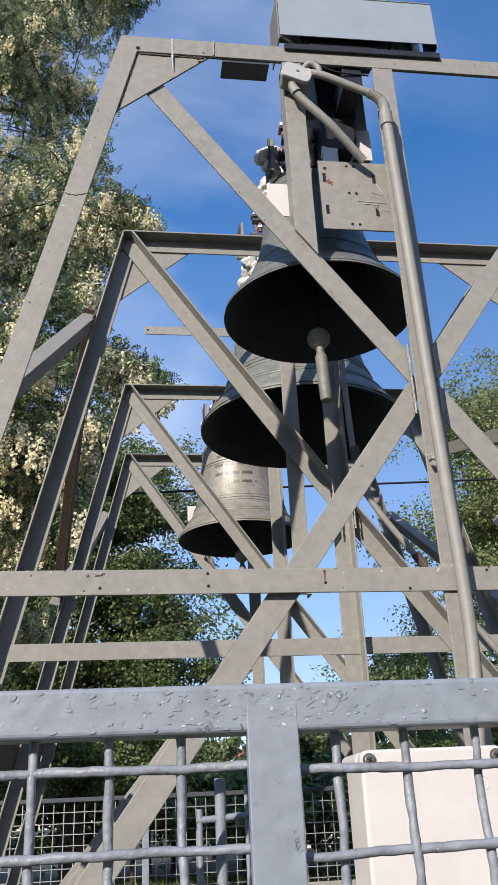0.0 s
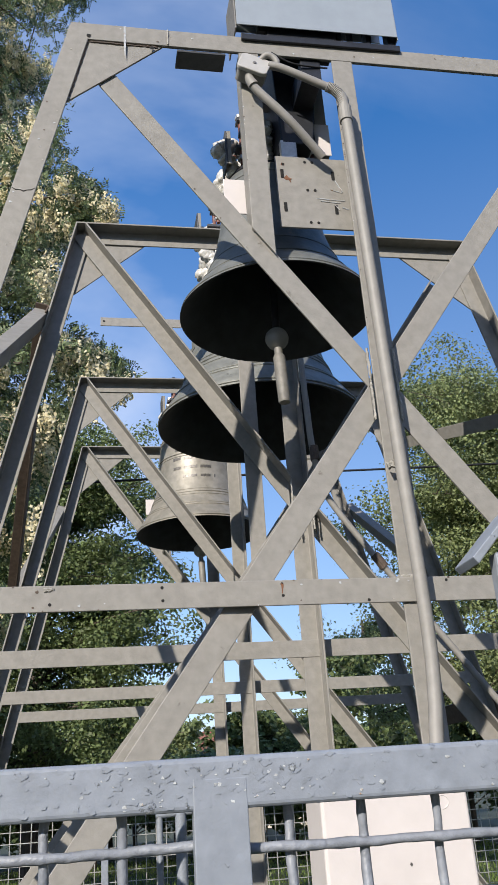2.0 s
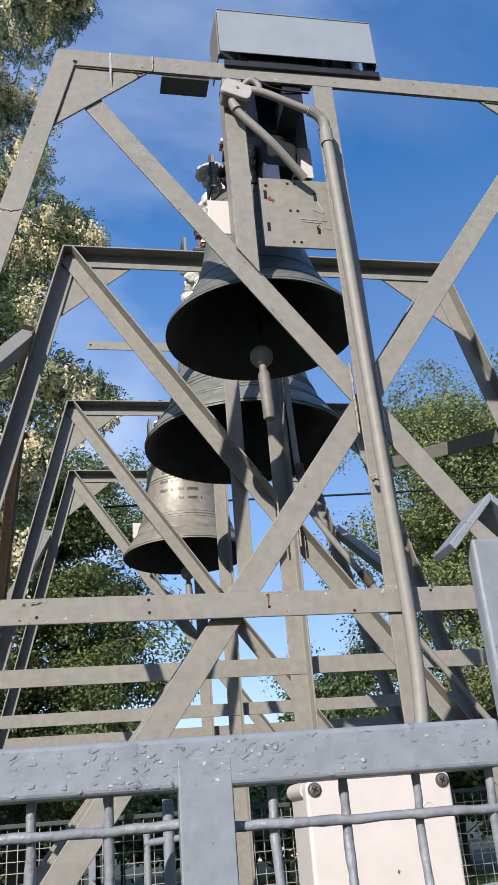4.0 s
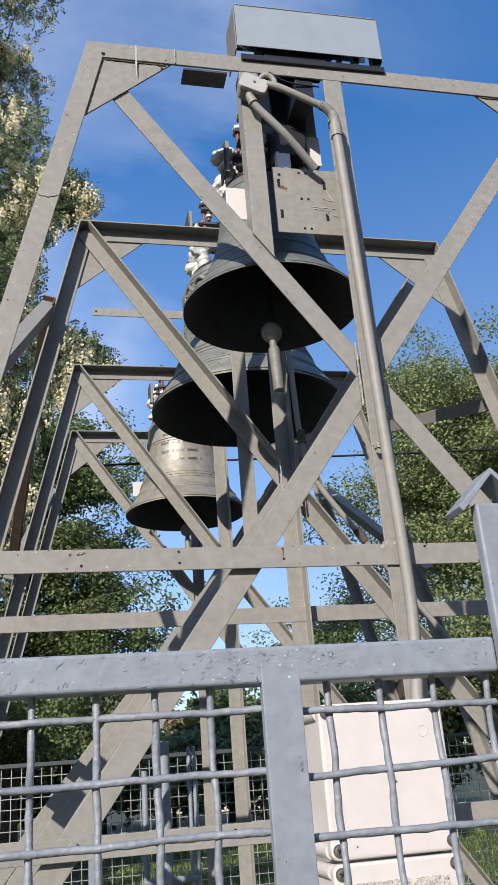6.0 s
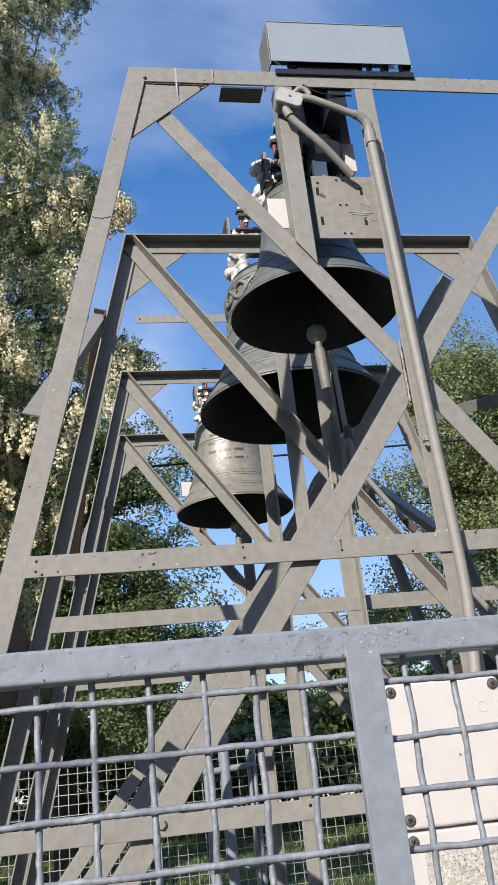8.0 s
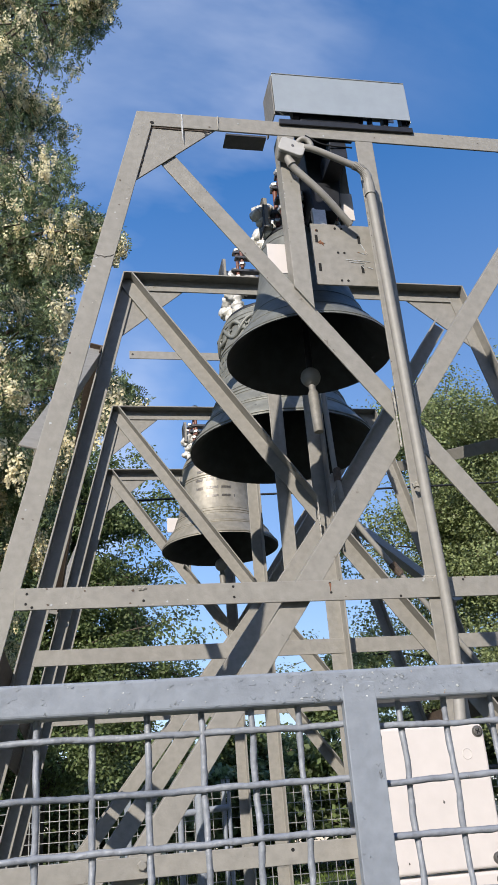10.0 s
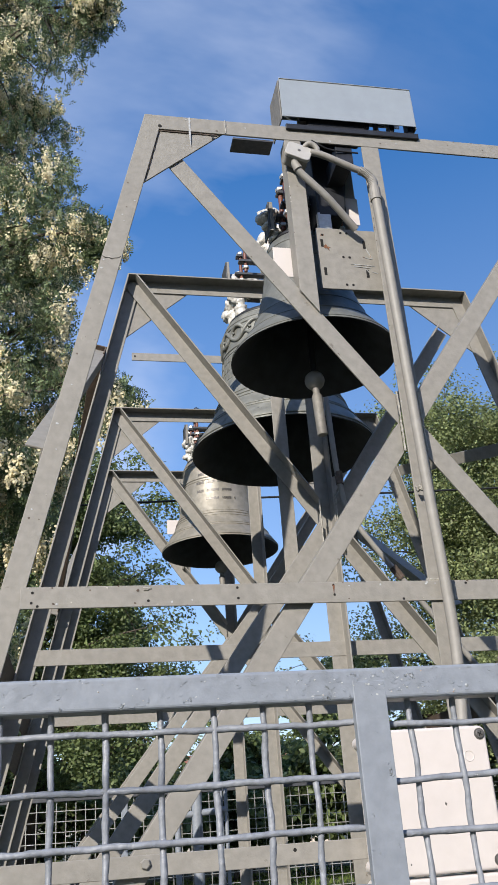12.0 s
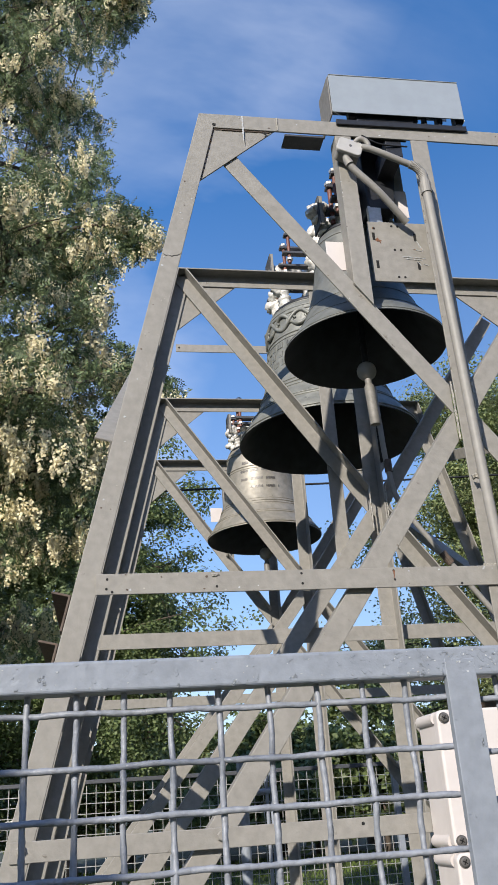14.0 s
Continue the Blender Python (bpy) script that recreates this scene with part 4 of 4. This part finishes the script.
pr = thing("pipe_railing", (0.5, 4.6, 0), "blue-grey pipe railing standing on the lawn before the back fence", "railing")
for x, top, r in ((0.42, 1.66, 0.032), (0.30, 1.5, 0.018), (0.57, 1.62, 0.012), (0.60, 1.62, 0.012)):
    part("pipe_post", tube([(x, 4.6, 0), (x, 4.6, top)], r, 14), M_FENCE, pr, smooth=True)
part("pipe_rail", tube([(0.28, 4.6, 1.44), (0.6, 4.6, 1.46)], 0.02, 12), M_FENCE, pr, smooth=True)
part("pipe_rail", tube([(0.28, 4.6, 0.9), (0.6, 4.6, 0.9)], 0.02, 12), M_FENCE, pr, smooth=True)

# overhead cable
cabl = smooth_path([(-30, 8.6, 3.95), (-8, 8.2, 4.1), (-1.1, 8, 4.62), (4.6, 8, 4.9), (14, 8.5, 5.6), (40, 9, 7.6)], 10)
tagged(part("overhead_cable", tube(cabl, 0.012, 6), M_CABLE, smooth=True), "thin black overhead cable behind the tower", "cable")


# ---- trees ----
def quads(centres, ax, ay):
    """Leaves as kinked quads: centre, half long axis, half short axis (n x 3 each)."""
    v = np.stack([centres - ax, centres + ay - ax * 0.1, centres + ax, centres - ay - ax * 0.1], 1).reshape(-1, 3)
    f = np.arange(len(v)).reshape(-1, 4)
    return v, f


def unit(a):
    return a / np.maximum(1e-9, np.linalg.norm(a, axis=1))[:, None]


def limbs(base, height, spread, rng, count, lean=(0, 0)):
    """Trunk and limbs as smooth tapered paths; returns meshes' paths and twig tips."""
    trunk = [Vector(base)]
    n = 7
    for k in range(1, n + 1):
        trunk.append(Vector((base[0] + lean[0] * k / n + rng.uniform(-1, 1) * 0.05 * height / 6, base[1] + lean[1] * k / n + rng.uniform(-1, 1) * 0.05 * height / 6, base[2] + height * k / n)))
    tips, branches = [], []
    for i in range(count):
        f = rng.uniform(0.22, 0.97)
        k = min(n - 1, int(f * n))
        p = trunk[k].lerp(trunk[k + 1], f * n - k)
        a = rng.uniform(0, 2 * math.pi)
        L = spread * rng.uniform(0.6, 1.1) * (1.15 - 0.65 * f)
        up = rng.uniform(0.1, 0.6)
        q = p + Vector((math.cos(a), math.sin(a), up)) * L * 0.5 + Vector((0, 0, rng.uniform(0, 0.1) * L))
        e = p + Vector((math.cos(a + rng.uniform(-0.4, 0.4)), math.sin(a + rng.uniform(-0.4, 0.4)), up * 0.7)) * L
        branches.append((smooth_path([p, q, e], 4), 0.035 * height / 6 * (1.2 - f)))
        for u in (0.35, 0.5, 0.65, 0.8, 0.92, 1.0):
            m = p.lerp(q, u * 2) if u < 0.5 else q.lerp(e, u * 2 - 1)
            tips.append(m)
            for _ in range(3):
                d = Vector((rng.gauss(0, 1), rng.gauss(0, 1), rng.gauss(0.0, 0.6)))
                t2 = m + d * 0.28 * spread * rng.uniform(0.3, 0.7)
                tips.append(t2)
                if rng.random() < 0.4:
                    branches.append(([m, m.lerp(t2, 0.5) + Vector((0, 0, 0.04)), t2], 0.012))
    return trunk, branches, tips


def tree_wood(tr, trunk, branches, r0):
    n = len(trunk)
    part("trunk", tube(smooth_path(trunk, 4), [r0 * (1 - 0.8 * i / ((n - 1) * 4)) for i in range((n - 1) * 4 + 1)], 12), M_BARK, tr, smooth=True)
    twigs = bmesh.new()
    for pts, r in branches:
        k = len(pts)
        radii = [max(0.004, r * (1 - 0.8 * i / (k - 1))) for i in range(k)]
        if r > 0.0121:
            part("limb", tube(pts, radii, 6), M_BARK, tr, smooth=True)
        else:
            tube(pts, radii, 3, False, twigs)
    tagged(part("twig", twigs, M_BARK, tr, smooth=True), kind="stuff")


def robinia(base, height, spread, seed, label, count, lean=(0, 0), sprays=()):
    rng = random.Random(seed)
    nr = np.random.default_rng(seed)
    tr = thing("tree", base, label, "tree")
    trunk, branches, tips = limbs(base, height, spread, rng, count, lean)
    def beyond(x, y, z):
        """How far a point stands out of the ragged edge that the crown turns to the tower."""
        k = 7.3 / (y + 1)
        z = 1.4 + (z - 1.4) * k
        edge = -0.4
        for at, wide, out in ((5.1, 0.38, 0.7), (6.95, 0.36, 0.6), (8.25, 0.18, 0.18), (8.62, 0.15, -0.3), (10.4, 0.9, 0.5)):
            edge = edge + out * np.exp(-((z - at) / wide) ** 2)
        return -0.3 + (x + 0.3) * k - edge
    tips = [t for t in tips if beyond(*t) < 0 and (t.z < 7.7 or rng.random() < 0.55)]
    branches = [b for b in branches if beyond(*b[0][-1]) < 0]
    # long sprays reaching out over the tower
    for x, y, z in sprays:
        end = Vector((x, y, z))
        root = min(trunk, key=lambda p: abs(p.z - (z - 0.9)))
        mid = root.lerp(end, 0.55) + Vector((0, 0, 0.25))
        branches.append((smooth_path([root, mid, end], 5), 0.035))
        for _ in range(46):
            t2 = end + Vector((rng.gauss(-0.1, 0.17), rng.gauss(0, 0.22), rng.gauss(-0.02, 0.24)))
            tips.append(t2)
            branches.append(([mid.lerp(end, 0.7), mid.lerp(end, 0.7).lerp(t2, 0.6), t2], 0.01))
    branches = [b for b in branches if beyond(*b[0][-1]) < -0.12 and beyond(*b[0][len(b[0]) // 2]) < -0.1]
    tree_wood(tr, trunk, branches, 0.16)
    tips = np.array([tuple(t) for t in tips])
    off = np.array(base)
    # pinnate leaves: a rachis with pairs of leaflets
    per = 18
    c = np.repeat(tips, np.where(tips[:, 0] < -2.75, 7, per), 0)
    c = c + np.clip(nr.normal(0, 0.12, c.shape), -0.24, 0.24) * (1, 1, 0.8)
    c = c[beyond(c[:, 0], c[:, 1], c[:, 2]) < nr.normal(0.0, 0.04, len(c))]
    d = unit(nr.normal(0, 1, c.shape) + (0, 0, -0.35))
    s = unit(np.cross(d, nr.normal(0, 1, c.shape)))
    L = nr.uniform(0.08, 0.14, (len(c), 1))
    V, A, B = [], [], []
    for k in range(9):
        pos = (k // 2 + 1) / 5.0
        sd = (1 if k % 2 else -1) if k < 8 else 0
        cen = c + d * L * pos + s * sd * 0.018
        ax = (s * sd * 0.019 + d * (0.007 if sd else 0.018))
        ay = unit(np.cross(ax, nr.normal(0, 0.4, ax.shape) + np.cross(d, s))) * 0.0095
        V.append(cen), A.append(ax), B.append(ay)
    v, f = quads(np.concatenate(V) - off, np.concatenate(A), np.concatenate(B))
    tagged(mesh_from("crown", v, f, M_LEAF, tr, "feathery green leaves"), kind="stuff")
    # hanging blossom racemes in bunches
    pick = tips[(nr.random(len(tips)) < np.where(tips[:, 0] < -2.75, 0.25, np.where(tips[:, 2] < 5.6, 0.6, 0.48))) & (tips[:, 2] > 2.6)]
    pick = pick + np.clip(nr.normal(0, 1, pick.shape), -1.5, 1.5) * (0.13, 0.1, 0.1) + (0.03, -0.18, -0.03)
    b = np.repeat(pick, 7, 0) + nr.normal(0, 1, (len(pick) * 7, 3)) * (0.055, 0.05, 0.045)
    b = b[beyond(b[:, 0], b[:, 1], b[:, 2]) < 0.0]
    n = 28
    t = nr.random((len(b), n))
    ang = nr.random((len(b), n)) * 2 * math.pi
    r = 0.036 * (1 - 0.7 * t) + 0.005
    cen = b[:, None, :] + np.stack([np.cos(ang) * r, np.sin(ang) * r, -0.17 * t], 2)
    cen = cen.reshape(-1, 3)
    out = np.stack([np.cos(ang), np.sin(ang), 0.25 + 0 * ang], 2).reshape(-1, 3) + nr.normal(0, 0.35, cen.shape)
    ax = unit(np.cross(out, nr.normal(0, 1, cen.shape))) * 0.0145
    ay = unit(np.cross(out, ax)) * 0.013
    v, f = quads(cen - off, ax, ay)
    tagged(mesh_from("blossom", v, f, M_BLOSSOM, tr, "hanging cream-white blossom clusters"), kind="stuff")
    return tr


def broadleaf(base, height, spread, seed, mat, label, count, leaf, per, lean=(0, 0), dense_to=99.0, ball=None):
    rng = random.Random(seed)
    nr = np.random.default_rng(seed)
    tr = thing("tree", base, label, "tree")
    trunk, branches, tips = limbs(base, height, spread, rng, count, lean)
    tree_wood(tr, trunk, branches, 0.03 * height)
    tips = np.array([tuple(t) for t in tips])
    tips = tips[nr.random(len(tips)) < 0.9]
    if ball:      # a crown clipped round: middle height and radius
        tips = tips[np.linalg.norm(tips - (base[0], base[1], ball[0]), axis=1) < ball[1]]
    many = (np.where(tips[:, 0] > dense_to, per // 3, per) * np.clip(0.55 + 0.75 * tips[:, 2] / height, 0.6, 1.35) * nr.uniform(0.5, 1.7, len(tips))).astype(int)
    size = np.repeat(0.052 * spread * nr.uniform(0.6, 1.25, len(tips)), many)[:, None]
    out = np.clip(nr.normal(0, 1, (len(size), 3)), -2, 2)
    c = np.repeat(tips, many, 0) + out * size * (1, 1, 0.7)
    c[:, 2] = np.maximum(c[:, 2], 0.3)
    facing = unit(out * (0.6, 0.6, 0.6) + (0, 0, 0.7) + nr.normal(0, 0.55, out.shape))
    ax = unit(np.cross(facing, nr.normal(0, 1, c.shape))) * leaf * nr.uniform(0.6, 1.2, (len(c), 1))
    ay = unit(np.cross(facing, ax)) * leaf * 0.62
    v, f = quads(c - np.array(base), ax, ay)
    tagged(mesh_from("crown", v, f, mat, tr, "dense green leaves"), kind="stuff")
    return tr


robinia((-1.75, 6.7, 0), 11.5, 2.35, 11, "tall acacia tree in blossom with hanging cream flowers", 95, sprays=((-0.02, 6.2, 6.95), (0.1, 6.2, 5.12), (-0.1, 6.2, 10.2)))
broadleaf((-1.1, 17, 0), 8.5, 3.4, 21, M_LEAF_DARK, "dense dark green tree behind the lawn", 84, 0.042, 105)
broadleaf((-7.5, 19, 0), 9.5, 4.6, 22, M_LEAF_DARK, "dense dark green tree behind the lawn", 50, 0.06, 50)
broadleaf((9.1, 15.5, 0), 9.4, 4.4, 23, M_LEAF_LIGHT, "broad light green tree with ragged top", 86, 0.039, 125, dense_to=9.4)
broadleaf((14.5, 19, 0), 9.0, 4.6, 24, M_LEAF_LIGHT, "broad light green tree beyond the fence", 40, 0.06, 40)
for i, (x, y, h) in enumerate(((0.5, 30, 5.0), (5.2, 28, 3.8), (3.2, 36, 4.2), (8.6, 30, 6.0), (11, 34, 8))):
    broadleaf((x, y, 0), h, 2.4, 31 + i, M_LEAF_DARK if i % 2 else M_LEAF_LIGHT, "small distant green tree", 34, 0.1, 12)
for i, (x, y, h) in enumerate(((-5, 25, 3.6), (1.2, 28, 2.8), (6, 27, 3.0), (11, 29, 3.4), (-11, 27, 3.8), (3.6, 30, 2.6), (-16, 29, 4.4), (-8, 30, 4.6), (-2.2, 31, 3.6), (-21, 31, 5))):
    broadleaf((x, y, 0), h, 2.6, 51 + i, M_LEAF_DARK if i % 2 else M_LEAF_LIGHT, "rounded green garden shrub", 26, 0.1, 12)

for i, (x, y, h) in enumerate(((-14, 26, 4.5), (-9, 25, 4.2), (-4.5, 24, 3.6), (0, 25, 2.6), (4, 24, 2.4), (7, 23, 2.8), (10, 23, 3.4), (14, 24, 4.0))):
    broadleaf((x, y, 0), h, 2.8, 91 + i, M_LEAF_DARK, "dense dark green bush at the edge of the park", 26, 0.115, 15)

# unseen trees added behind the camera and at its sides to cut sky light
for i, (x, y, h) in enumerate(((-16, -5, 8.0), (-4, -17, 7.5), (2, -18, 8.5), (8, -17, 9.0), (13, -12, 9.0), (16, -3, 9.0), (-19, 5, 7.0), (19, 8, 7.0), (9.5, 1, 9.5), (9.5, 6.0, 9.5), (10, -5, 8.0), (-9, 5, 8.0))):
    broadleaf((x, y, 0), h, 3.6, 71 + i, M_LEAF_DARK, "unseen broad green tree added to cut sky light", 26, 0.25, 8)

# unseen tree, added only to throw shade on the left end of the fence
broadleaf((-3.03, -3.26, 0), 3.36, 0.85, 88, M_LEAF_DARK, "unseen small round-crowned green tree added to shade the wire fence", 70, 0.07, 60, ball=(2.81, 0.52))

# far house among the trees
hs = thing("house", (9.0, 45, 0), "distant pale rendered house with a reddish roof among trees", "house")
part("wall", box((6, 45, 0), (13, 51, 3.0)), M_HOUSE, hs)
bm = bmesh.new()
add_extrude(bm, [(5.6, 44.6, 2.95), (5.6, 51.4, 2.95), (5.6, 48, 4.9)], [(13.4, 44.6, 2.95), (13.4, 51.4, 2.95), (13.4, 48, 4.9)])
part("roof", bm, M_ROOF, hs)
for x in (7.0, 9.0, 11.0):
    part("window", box((x, 44.93, 1.1), (x + 1.0, 44.99, 2.3)), M_WINDOW, hs)


# ---- lawn ----
def lawn():
    nr = np.random.default_rng(4)
    n = 82000
    u = nr.random(n)
    y = 4.4 + 22 * u ** 1.6
    x = 0.4 + nr.uniform(-1, 1, n) * (3.0 + 0.3 * y)
    near = 22000      # round the tower and the camera
    y[:near], x[:near] = nr.uniform(-4, 4.4, near), nr.uniform(-4, 4.5, near)
    c = np.stack([x, y, np.zeros(n)], 1)
    h = nr.uniform(0.03, 0.09, (n, 1))
    a = nr.uniform(0, 2 * math.pi, n)
    side = np.stack([np.cos(a), np.sin(a), np.zeros(n)], 1) * (0.004 + 0.0006 * y)[:, None]
    tip = c + np.stack([nr.normal(0, 0.02, n), nr.normal(0, 0.02, n), h[:, 0]], 1)
    v = np.stack([c - side, c + side, tip], 1).reshape(-1, 3)
    f = np.arange(len(v)).reshape(-1, 3)
    tagged(mesh_from("grass", v, f, M_GRASS, None), "short mown green grass on the lawn", "grass", kind="stuff")


lawn()
